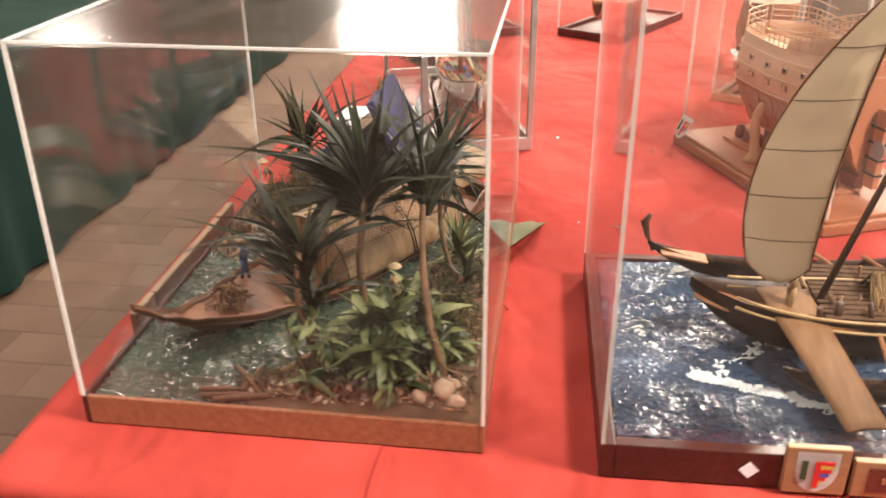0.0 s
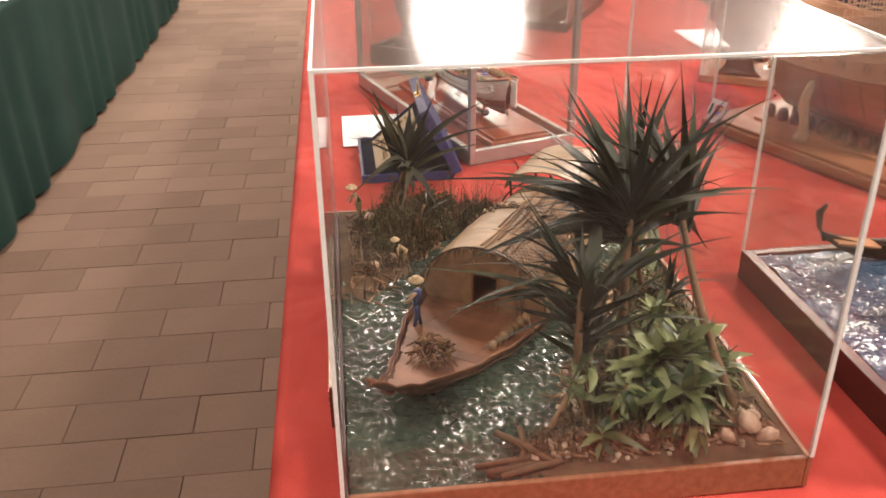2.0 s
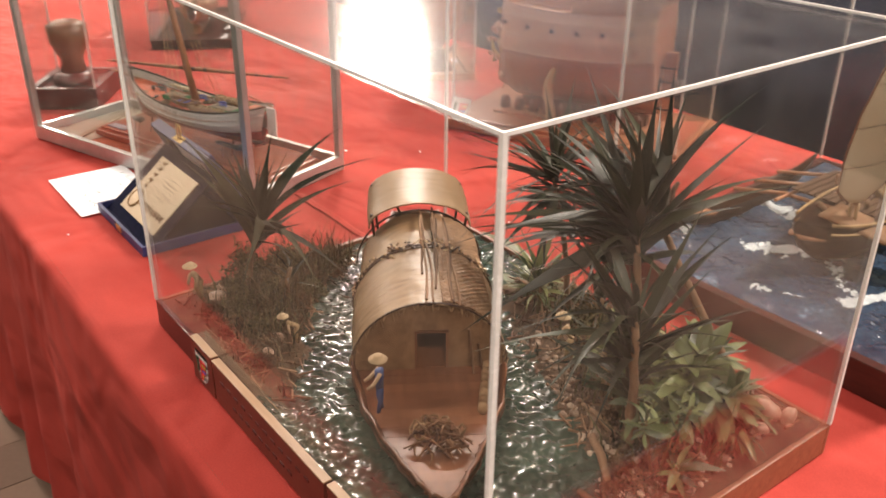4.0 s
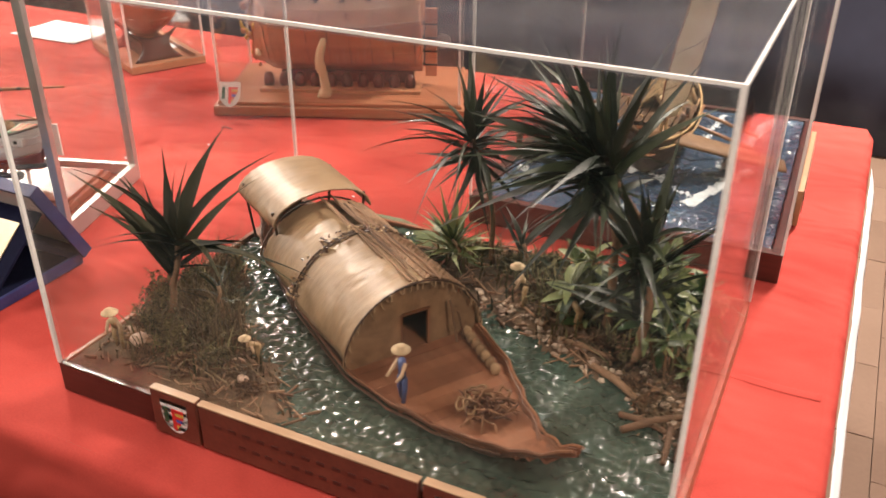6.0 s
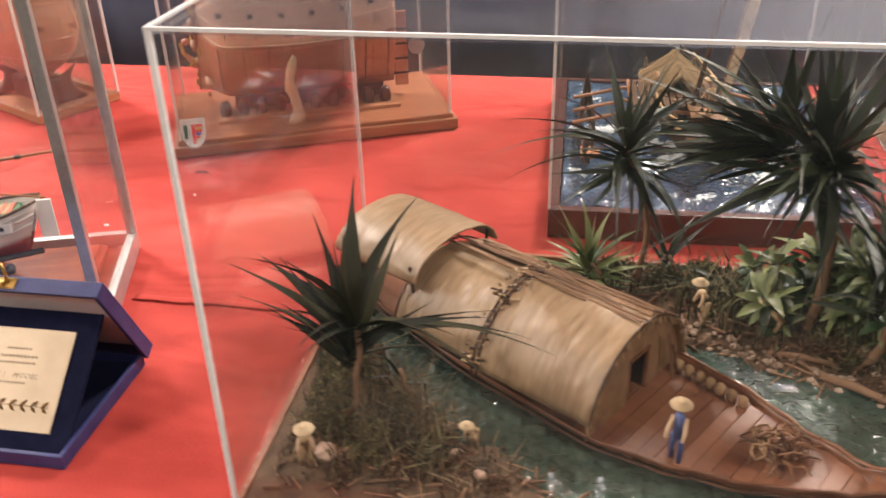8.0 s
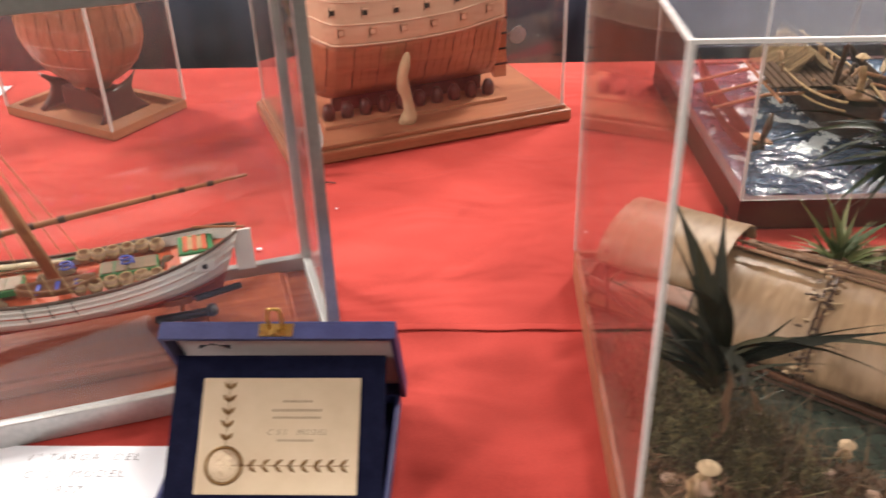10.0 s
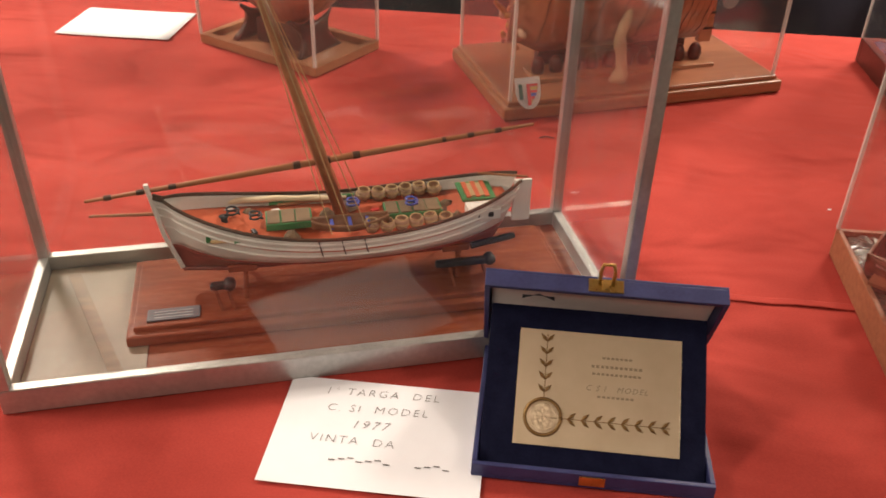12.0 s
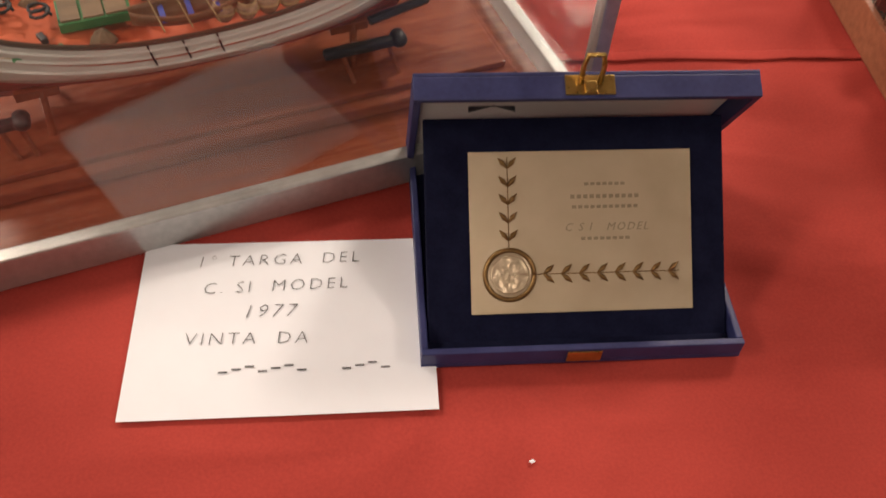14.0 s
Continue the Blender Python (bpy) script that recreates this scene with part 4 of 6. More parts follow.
M["orange_wood"] = wood("orange_wood", (0.24, 0.095, 0.042), (0.38, 0.18, 0.085))

SEA = turned(0.248, 0.625, TABLE, 1.4)
acrylic_case("display_case", SEA, 0.487, 0.62, 0.047, 0.60, "clear acrylic cover on a dark red varnished base", base="dark_base", group="display cases")
SW = 0.044


def sea_z(x, y):
    return SW + 0.006 * fbm(9 * x + 3, 9 * y) + 0.0025 * fbm(30 * x, 30 * y, 4)


sea = part("sea_water", sheet(lambda u, v: (0.018 + 0.451 * u, 0.018 + 0.584 * v, sea_z(0.451 * u, 0.584 * v) + 0.0017 * fbm(115 * u, 150 * v, 9)), 225, 290, 0.006), "sea", smooth=True, m=SEA)
tagged(sea, "rough dark blue resin sea with white foam", "water")


def sea_top(x, y):
    """The water's surface with its small ripples."""
    u, v = (x - 0.018) / 0.451, (y - 0.018) / 0.584
    return sea_z(0.451 * u, 0.584 * v) + 0.0017 * fbm(115 * u, 150 * v, 9)


FOAM = [((0.15, 0.175), (0.245, 0.245), 0.03, 1.0), ((0.33, 0.13), (0.40, 0.30), 0.018, 1.0), ((0.05, 0.33), (0.11, 0.345), 0.028, 0.95), ((0.11, 0.34), (0.2, 0.262), 0.022, 0.85),
        ((0.2, 0.262), (0.33, 0.154), 0.022, 0.8), ((0.172, 0.6), (0.172, 0.42), 0.034, 0.95), ((0.172, 0.42), (0.2, 0.31), 0.03, 0.85), ((0.36, 0.3), (0.41, 0.58), 0.02, 0.9),
        ((0.06, 0.12), (0.03, 0.16), 0.014, 0.9), ((0.3, 0.35), (0.32, 0.57), 0.016, 0.75), ((0.08, 0.45), (0.05, 0.58), 0.02, 0.7), ((0.29, 0.09), (0.22, 0.06), 0.012, 0.6)]


def foam():
    """Lacy sheets of foam along the wakes and crests, clinging to the water."""
    bm = bmesh.new()
    step = 0.0017
    nx, ny = int(0.44 / step), int(0.57 / step)
    grid = {}

    def vert(i, j):
        if (i, j) not in grid:
            x, y = 0.024 + step * i, 0.024 + step * j
            grid[i, j] = bm.verts.new((x, y, sea_top(x, y) + 0.0007))
        return grid[i, j]

    for i in range(nx):
        for j in range(ny):
            x, y = 0.024 + step * (i + 0.5), 0.024 + step * (j + 0.5)
            best = 0.0
            for (ax, ay), (bx, by), r, k in FOAM:
                dx, dy = bx - ax, by - ay
                f = min(max(((x - ax) * dx + (y - ay) * dy) / (dx * dx + dy * dy), 0.0), 1.0)
                d = math.hypot(x - ax - f * dx, y - ay - f * dy) / r
                if d < 1.6:
                    best = max(best, k * math.exp(-d * d))
            if best > 0.1 and best + 0.42 * fbm(55 * x, 38 * y, 1.7) + 0.22 * fbm(190 * x, 150 * y, 4.1) > 0.72:
                bm.faces.new((vert(i, j), vert(i + 1, j), vert(i + 1, j + 1), vert(i, j + 1)))
    return bm


tagged(part("foam", foam(), "foam", smooth=True, m=SEA), "lacy white foam on the waves", "foam", kind="stuff")

vinta = thing("outrigger_boat", "dark wooden model outrigger boat under a tan sail", "model boat", SEA)


def canoe(name, x, y0, y1, half, z, rise, parent, material="dark_wood", label="", tall=1.0):
    bm = bmesh.new()
    rows = []
    for i in range(25):
        f = i / 24
        w = half * (1 - abs(2 * f - 1) ** 2.0) ** 0.85 + 0.001
        s = rise * abs(2 * f - 1) ** 3
        prof = [(-1, 0.022), (-0.95, 0.008), (-0.5, -0.006), (0, -0.01), (0.5, -0.006), (0.95, 0.008), (1, 0.022)]
        cut = 0.8 * abs(2 * f - 1) ** 4  # the forefoot rises to the tip
        rows.append([bm.verts.new((x + a * w, y0 + (y1 - y0) * f, z + (b + (0.022 - b) * cut) * tall + s)) for a, b in prof])
    for r, q in zip(rows, rows[1:]):
        for k in range(6):
            bm.faces.new((r[k], q[k], q[k + 1], r[k + 1]))
    bmesh.ops.solidify(bm, geom=bm.faces[:], thickness=0.003)
    return part(name, bm, material, parent, label, smooth=True)


canoe("hull", 0.235, 0.125, 0.585, 0.058, SW + 0.01, 0.03, vinta, label="dark brown dugout hull", tall=2.3)
M["bamboo"] = mat("bamboo", (0.3, 0.19, 0.08), (0.5, 0.35, 0.17), 60, 0.4, 0.2)
for sgn in (-1, 1):
    for k, (dz, out) in enumerate(((0.064, 1.03), (0.05, 1.06))):
        pts = [(0.235 + sgn * out * 0.058 * (1 - abs(2 * f - 1) ** 2.0) ** 0.85, 0.125 + 0.46 * f, SW + dz + 0.03 * abs(2 * f - 1) ** 3) for f in [0.12 + 0.8 * i / 20 for i in range(21)]]
        part("gunwale_rail", tube(pts, 0.0022, 6), "bamboo", vinta, "thin golden bamboo rail", smooth=True)
for k in range(26):
    r = random.Random(600 + k)
    y = r.uniform(0.27, 0.55)
    x = 0.235 + r.uniform(-0.045, 0.045)
    part("deck_gear", tube([(x, y, SW + 0.045), (x + r.uniform(-0.02, 0.02), y + r.uniform(-0.03, 0.03), SW + r.uniform(0.06, 0.085))], r.uniform(0.002, 0.006), 7), ("dark_wood", "twig", "dark_wood", "rope")[k % 4], vinta, smooth=True)
canoe("outrigger_float", 0.055, 0.09, 0.5, 0.014, SW + 0.004, 0.03, vinta)
canoe("outrigger_float", 0.37, 0.22, 0.58, 0.012, SW + 0.002, 0.02, vinta)
part("prow_cap", sheet(lambda u, v: (0.235 + (v - 0.5) * 0.05 * math.sin(math.pi * (0.1 + 0.8 * u)), 0.132 + 0.085 * u, SW + 0.062 - 0.02 * u + 0.004 * (1 - (2 * v - 1) ** 2)), 10, 6, 0.003), "orange_wood", vinta, "orange wooden prow cover", smooth=True)
part("prow_ornament", tube([(0.055, 0.1, SW + 0.04), (0.05, 0.09, SW + 0.06), (0.053, 0.083, SW + 0.085), (0.058, 0.09, SW + 0.10)], [0.005, 0.004, 0.006, 0.003], 8), "dark_wood", vinta, "carved curled prow ornament", smooth=True)
part("float_cap", sheet(lambda u, v: (0.06 + (v - 0.5) * 0.03, 0.11 + 0.07 * u, SW + 0.04 - 0.012 * u), 8, 4, 0.003), "orange_wood", vinta)
for y in (0.29, 0.35, 0.42):
    part("boom", tube([(0.03, y, SW + 0.03), (0.12, y + 0.004, SW + 0.05), (0.21, y, SW + 0.054), (0.3, y + 0.004, SW + 0.048), (0.4, y, SW + 0.022)], 0.0035, 8), "orange_wood", vinta, "thin yellowish outrigger boom", smooth=True)
for x in (0.13, 0.29):
    part("platform_rail", tube([(x, 0.25, SW + 0.053), (x, 0.46, SW + 0.053)], 0.003, 8), "orange_wood", vinta)
for k in range(12):
    part("platform_slat", box(0.132 + 0.013 * k, 0.142 + 0.013 * k, 0.29, 0.42, SW + 0.062, SW + 0.065), "weathered_wood", vinta)
part("lee_board", sheet(lambda u, v: (0.222 + 0.236 * u + 0.01 * (0.5 - v) * u, 0.215 + 0.066 * v + u * (0.056 - 0.016 * v), 0.115 - 0.048 * u + 0.003 * math.sin(math.pi * v)), 16, 6, 0.004), "lee_wood", vinta, "long brown wooden board laid over the outrigger", smooth=True)


def sail_pt(u, v):
    """u across, v from the foot up."""
    mid = Vector((0.268 + 0.06 * v, 0.226 - 0.085 * v + 0.144 * v * v, 0.15 + 0.385 * v))
    w = (0.070 + 0.13 * v - 0.19 * v * v) * min(1, math.sqrt((v + 0.012) / 0.07))
    side = Vector((0.42, 0.9, 0.12))
    belly = 0.02 * math.sin(math.pi * u)
    return mid + side * (u - 0.5) * w + Vector((0.03, 0, 0)) * belly * 10 + Vector((0.0015 * fbm(5 * u, 12 * v), 0, 0))


part("sail", sheet(sail_pt, 14, 40, 0.0012), "sail", vinta, "tan sailcloth with seams", smooth=True)
for k in range(1, 6):
    part("sail_seam", tube([sail_pt(i / 10, k / 6.2 + 0.01 * i / 10) + Vector((0.0012, 0, 0)) for i in range(11)], 0.0005, 5), "dark_wood", vinta)
for u in (0.0, 1.0):
    part("spar", tube([sail_pt(u, i / 16) for i in range(17)], 0.0016, 6), "hull_wood", vinta, smooth=True)
part("mast", tube([(0.225, 0.29, SW + 0.03), (0.27, 0.33, 0.3), (0.30, 0.36, 0.54)], [0.005, 0.004, 0.003], 8), "dark_wood", vinta, smooth=True)


def thatch_roof():
    rng = random.Random(8)
    bm = bmesh.new()
    for _ in range(900):
        y, s = rng.uniform(0.36, 0.52), rng.choice((-1, 1))
        x0, x1 = 0.215 + rng.uniform(-0.005, 0.005), 0.215 + s * rng.uniform(0.045, 0.065)
        z0, z1 = 0.137 + rng.uniform(-0.006, 0.004), 0.088 + rng.uniform(-0.012, 0.012)
        dy = rng.uniform(-0.012, 0.012)
        w = 0.001
        vs = [bm.verts.new(p) for p in ((x0, y - w, z0), (x0, y + w, z0 + 0.001), (x1, y + dy + w, z1 + 0.001), (x1, y + dy - w, z1))]
        bm.faces.new(vs)
    return bm


part("thatch", thatch_roof(), "thatch", vinta, "shaggy straw thatch roof")
part("hut", box(0.175, 0.255, 0.375, 0.505, SW + 0.03, 0.1), "dark_wood", vinta)
for x in (0.165, 0.255):
    for y in (0.365, 0.515):
        part("hut_post", tube([(x, y, SW + 0.02), (x, y, 0.125)], 0.0025, 6), "twig", vinta)
c = SEA @ Vector((0.255, 0.25, SW + 0.057))
figurine(c.x, c.y, c.z, 120, "small tan carved figurine beside the sail", 0.3, height=0.075)

# badge and board on the near face
for yy, ww, kind in ((0.20, 0.068, "badge"), (0.274, 0.26, "board")):
    m = SEA @ pose(0.487 + 0.0045, yy, 0) @ pose(0, 0, 0, 0, 0, 90)
    if kind == "badge":
        s = thing("badge_plate", "light brown wooden plate bearing a heraldic badge", "sign", m, "badge plates")
        part("plate", box(0, ww, -0.005, 0.0042, 0.004, 0.066, 0.0012), "plaque_wood", s)
        shield(s, pose(ww / 2, -0.0054, 0.036) @ UP, 0.046)
    else:
        s = thing("name_board", "light brown wooden name board on a case", "sign", m)
        part("plate", box(0, ww, -0.005, 0.0042, 0.004, 0.052, 0.0012), "plaque_wood", s)
        part("panel", box(0.016, ww - 0.016, -0.0062, -0.0048, 0.012, 0.045), "gloss_red", s)
        for k in range(9):
            part("engraving", box(0.03 + 0.023 * k, 0.046 + 0.023 * k, -0.007, -0.006, 0.024, 0.032), "base_wood", s)
tagged(part("sticker", box(-0.008, 0.008, -0.0006, 0, -0.008, 0.008, m=pose(0, 0, 0, 0, 45, 0)), "white_paper", m=SEA @ pose(0.4877, 0.165, 0.024) @ pose(0, 0, 0, 0, 0, 90)), "small white diamond sticker on the case base", "sticker")

# ---- galleon on its stand ----
M["galleon_pale"] = wood("galleon_pale", (0.54, 0.33, 0.215), (0.7, 0.47, 0.33), island=0.2)
M["galleon_red"] = wood("galleon_red", (0.33, 0.12, 0.06), (0.5, 0.21, 0.115), island=0.2, rough=0.35)
M["stand_wood"] = wood("stand_wood", (0.28, 0.11, 0.055), (0.42, 0.2, 0.105), rough=0.35)
M["tin"] = mat("dull_tin", (0.24, 0.22, 0.22), (0.34, 0.31, 0.31), 40, 0.6, 0.1)
M["plinth_wood"] = wood("plinth_wood", (0.235, 0.083, 0.04), (0.36, 0.15, 0.076), rough=0.35)
M["dark_hole"] = mat("dark_paint", (0.015, 0.01, 0.008), (0.03, 0.02, 0.015), 30, 0.7, 0)
GAL = turned(-0.449, 0.84, TABLE, 23.1)
gal = thing("galleon_model", "wooden galleon model on a varnished board", "model ship", GAL)
stand = part("stand", box(0, 0.54, 0, 0.30, 0, 0.022, 0.004), "plinth_wood", gal, "varnished reddish wooden baseboard")
part("stand_step", box(0.008, 0.532, 0.008, 0.292, 0.0215, 0.03, 0.003), "plinth_wood", stand)


def hull_pt(f, a, s):
    """Galleon side: f along from bow to stern, a from keel to rail, s the side."""
    bow = 1 - (1 - min(f / 0.16, 1)) ** 2.6
    aft = 1 - 0.3 * max(f - 0.72, 0) / 0.28
    rows = [(0, 0.12), (0.16, 0.5), (0.38, 0.78), (0.58, 0.98), (0.7, 1.0), (0.85, 0.95), (1, 0.86)]
    w = 0.097 * lerp_table(rows, a) * (bow * 0.92 + 0.08) * aft
    zk, zt = 0.062 + 0.02 * max(0.1 - f, 0) * 10, 0.27 + 0.05 * abs(f - 0.45) ** 1.6
    return Vector((0.072 + 0.368 * f - 0.012 * (1 - a) * (f < 0.01), 0.155 - s * w, zk + (zt - zk) * a))


def band(name, a0, a1, material, label="", na=8):
    for s in (1, -1):
        part(name, sheet(lambda u, v: hull_pt(u, a0 + (a1 - a0) * v, s), 36, na, 0.003), material, gal, label, smooth=True)


band("lower_hull", 0.0, 0.55, "galleon_red", "dark red planked lower hull")
band("upper_hull", 0.55, 1.0, "galleon_pale", "pale wooden upper hull with gun ports", 12)
part("deck", sheet(lambda u, v: hull_pt(u, 0.86, 1).lerp(hull_pt(u, 0.86, -1), v), 30, 4, 0.002), "galleon_pale", gal)
part("transom", sheet(lambda u, v: hull_pt(1.0, v, 1).lerp(hull_pt(1.0, v, -1), u), 4, 10, 0.003), "galleon_red", gal)
part("stem", sheet(lambda u, v: hull_pt(0.0, v, 1).lerp(hull_pt(0.0, v, -1), u), 3, 10, 0.004), "galleon_red", gal)
for a in (0.56, 0.73, 0.9, 1.0):
    for s in (1, -1):
        part("wale", tube([hull_pt(i / 30, a, s) + Vector((0, -0.0015 * s, 0)) for i in range(31)], 0.0016, 6), "galleon_pale", gal)
for i in range(22):
    f = 0.08 + 0.88 * i / 21
    part("rib", tube([hull_pt(f, 0.06 + 0.47 * k / 6, 1) + Vector((0, -0.0006, 0)) for k in range(7)], 0.0008, 5), "stand_wood" if i % 3 else "dark_base", gal)
for row, n, a in ((0, 6, 0.67), (1, 6, 0.82)):
    for i in range(n):
        p = hull_pt(0.14 + 0.76 * i / (n - 1) - 0.03 * row, a, 1)
        fr = part("gun_port", box(p.x - 0.006, p.x + 0.006, p.y - 0.0035, p.y + 0.003, p.z - 0.006, p.z + 0.006, 0.0008), "galleon_pale" if row else "stand_wood", gal, "framed gun port")
        part("port_opening", box(p.x - 0.0042, p.x + 0.0042, p.y - 0.0042, p.y - 0.003, p.z - 0.0042, p.z + 0.0042), "dark_hole" if row else "galleon_pale", fr)
        part("port_hook", tube([(p.x - 0.006, p.y - 0.003, p.z - 0.009), (p.x - 0.005, p.y - 0.004, p.z + 0.009)], 0.0007, 5), "dark_hole", fr)
for level in (0, 1, 2):
    for s in (1, -1):
        part("railing", tube([hull_pt(i / 20, 1.0, s) + Vector((0, 0, 0.012 + 0.012 * level)) for i in range(21)], 0.0012, 5), "galleon_pale", gal)
for i in range(24):
    for s in (1, -1):
        p = hull_pt(i / 23, 1.0, s)
        part("rail_post", tube([p, p + Vector((0, 0, 0.037))], 0.0011, 5), "galleon_pale", gal)
for s in (1, -1):
    part("quarterdeck_bulwark", sheet(lambda u, v: hull_pt(0.5 + 0.5 * u, 1.0, s) + Vector((0, 0.006 * s * v, (0.018 + 0.034 * u) * v)), 16, 4, 0.003), "galleon_pale", gal, "pale planked quarterdeck side", smooth=True)
    for level in (0, 1, 2):
        part("quarterdeck_rail", tube([hull_pt(0.5 + 0.5 * i / 14, 1.0, s) + Vector((0, 0.006 * s, 0.03 + 0.034 * i / 14 + 0.011 * level)) for i in range(15)], 0.0012, 5), "galleon_pale", gal)
    for i in range(14):
        p = hull_pt(0.52 + 0.48 * i / 13, 1.0, s) + Vector((0, 0.006 * s, 0.018 + 0.034 * i / 13))
        part("quarterdeck_post", tube([p, p + Vector((0, 0, 0.036))], 0.001, 5), "galleon_pale", gal)
    part("forecastle_rail", tube([hull_pt(0.3 * i / 10, 1.0, s) + Vector((0, 0, 0.052)) for i in range(11)], 0.0014, 5), "galleon_pale", gal)
part("rudder", box(0.446, 0.472, 0.148, 0.162, 0.05, 0.2, 0.001), "galleon_red", gal, "dark red rudder with iron straps")
for z in (0.075, 0.105, 0.135, 0.165):
    part("rudder_strap", box(0.43, 0.474, 0.1455, 0.1645, z, z + 0.0035), "dark_hole", gal)
rng = random.Random(3)
for k in range(46):
    t = k / 45
    s = rng.uniform(0.5, 1.25)
    p = Vector((0.07 - 0.016 * math.sin(t * 3) + rng.uniform(-0.012, 0.016), 0.155 + rng.uniform(-0.03, 0.03), 0.07 + 0.2 * t))
    part("bow_carving", lathe([(0.002, -0.006), (0.006, -0.002), (0.005, 0.004), (0.002, 0.008)], 8, m=Matrix.Translation(p) @ pose(0, 0, 0, rng.uniform(-60, 60), rng.uniform(-60, 60), 0) @ Matrix.Diagonal((s, s, s * 1.2, 1))), ("galleon_red", "galleon_red", "galleon_pale", "galleon_red", "gold")[k % 5], gal, smooth=True)
part("beakhead", tube([(0.08, 0.165, 0.12), (0.055, 0.165, 0.13), (0.035, 0.165, 0.15), (0.032, 0.165, 0.17)], [0.008, 0.006, 0.004, 0.003], 8), "gold", gal, "gilded carved beakhead", smooth=True)
part("cradle_strip", box(0.085, 0.44, 0.075, 0.14, 0.030, 0.037, 0.001), "stand_wood", gal)
for i in range(10):
    x = 0.1 + 0.035 * i
    part("cradle", lathe([(0.011, 0), (0.0125, 0.008), (0.011, 0.02), (0.006, 0.028)], 12, m=pose(x, 0.108, 0.037)), "dark_base", gal, "dark turned cradle block", smooth=True)
part("keel_block", box(0.12, 0.42, 0.155, 0.175, 0.03, 0.065), "dark_base", gal)
shield(gal, GAL.inverted() @ (GAL @ pose(0.04, -0.0005, 0.05) @ pose(0, 0, 0, 62, 0, 0)), 0.045)
col = bmesh.new()
lathe([(0.016, 0), (0.015, 0.012), (0.0105, 0.02), (0.0095, 0.05), (0.012, 0.062), (0.009, 0.085), (0.010, 0.105), (0.007, 0.122), (0.003, 0.128)], 14, col)
for v in col.verts:
    v.co.x += 0.006 * math.sin(v.co.z * 60)
tagged(part("carved_statuette", col, "straw", smooth=True, m=GAL @ pose(0.231, 0.052, 0.0305)), "pale carved wooden statuette standing on the board", "statuette")


def clear_cover(m, lx, ly, h, label, t=0.003, e=0.004):
    """A five-sided clear cover without a base."""
    c = thing("clear_cover", label, "display cover", m, "clear covers")
    part("top_sheet", box(0, lx, 0, ly, h - t, h), "acrylic", c)
    for a in ((0, lx, 0, t), (0, lx, ly - t, ly), (0, t, t, ly - t), (lx - t, lx, t, ly - t)):
        part("side_sheet", box(*a, 0, h - t - 0.0003), "acrylic", c)
    for x in (0, lx - e):
        for y in (0, ly - e):
            part("corner_edge", box(x - 0.0005, x + e + 0.0005, y - 0.0005, y + e + 0.0005, 0, h), "acrylic_dim", c, "white gleaming cut acrylic edge")
    return c


clear_cover(GAL @ pose(0.012, 0.012, 0.0305), 0.516, 0.276, 0.52, "clear acrylic cover over the galleon model")

# ---- round-hulled model in its case ----
ROUND = turned(-0.805, 0.976, TABLE, 62)
acrylic_case("display_case", ROUND, 0.19, 0.305, 0.018, 0.38, "clear acrylic cover on a light wooden base", base="stand_wood", group="display cases", edge=0.004)
rh = thing("hull_model", "reddish brown round bellied hull model on a cradle", "model ship", ROUND @ pose(0.095, 0.152, 0.0063))


def bowl(u, v):
    q = 2 * math.pi * u
    r = max(0.3, (1 - (1 - min(v / 0.6, 1)) ** 2.0) ** 0.6) * (1 - 0.1 * max(v - 0.6, 0) / 0.4)
    return (0.09 * r * math.cos(q), 0.147 * r * math.sin(q), 0.05 + 0.20 * v)


part("hull", sheet(bowl, 40, 14, 0.003), "galleon_red", rh, "planked round hull", smooth=True)
for v in (0.3, 0.5, 0.66, 0.82, 1.0):
    part("wale", tube([Vector(bowl(i / 40, v)) * 1.004 for i in range(41)], 0.0011, 5), "galleon_red" if v < 0.95 else "galleon_pale", rh)
for i in range(28):
    part("frame_rib", tube([Vector(bowl(i / 28, 0.1 + 0.9 * k / 9)) * 1.001 for k in range(10)], 0.0006, 5), "dark_wood", rh)
part("deck", sheet(lambda u, v: (0.074 * v * math.cos(6.2832 * u), 0.12 * v * math.sin(6.2832 * u), 0.245), 24, 4, 0.002), "galleon_pale", rh)
part("hull_bottom", lathe([(0.024, 0.044), (0.034, 0.05), (0.03, 0.056)], 20, m=Matrix.Diagonal((0.85, 1.4, 1, 1))), "galleon_red", rh, smooth=True)
for s in (-1, 1):
    part("cradle", sheet(lambda u, v: ((2 * u - 1) * (0.062 - 0.028 * math.sin(math.pi * v)), s * (0.085 - 0.02 * v), 0.075 * v * (1 - 0.3 * math.sin(math.pi * u))), 14, 8, 0.012), "dark_base", rh, "dark red shaped cradle", smooth=True)
part("cradle_beam", box(-0.03, 0.03, -0.06, 0.06, 0, 0.048, 0.006), "dark_base", rh)
part("mast", tube([(0, 0, 0.24), (0, 0, 0.345)], [0.004, 0.0025], 8), "galleon_pale", rh)
tagged(part("label_card", box(0, 0.05, 0, 0.022, 0, 0.0008), "white_paper", m=ROUND @ pose(0.155, 0.2, 0.0067, 0, 0, -88)), "small white paper label on a wooden base", "label")

# ---- sheet of paper behind ----
tagged(part("paper_sheet", sheet(lambda u, v: (0.24 * u, 0.165 * v, 0.0012 + 0.004 * (u - 0.4) ** 2), 8, 4, 0.0004), "white_paper", smooth=True, m=turned(-1.38, 1.115, TABLE, 0)), "blank white sheet of paper on the red cloth", "paper")

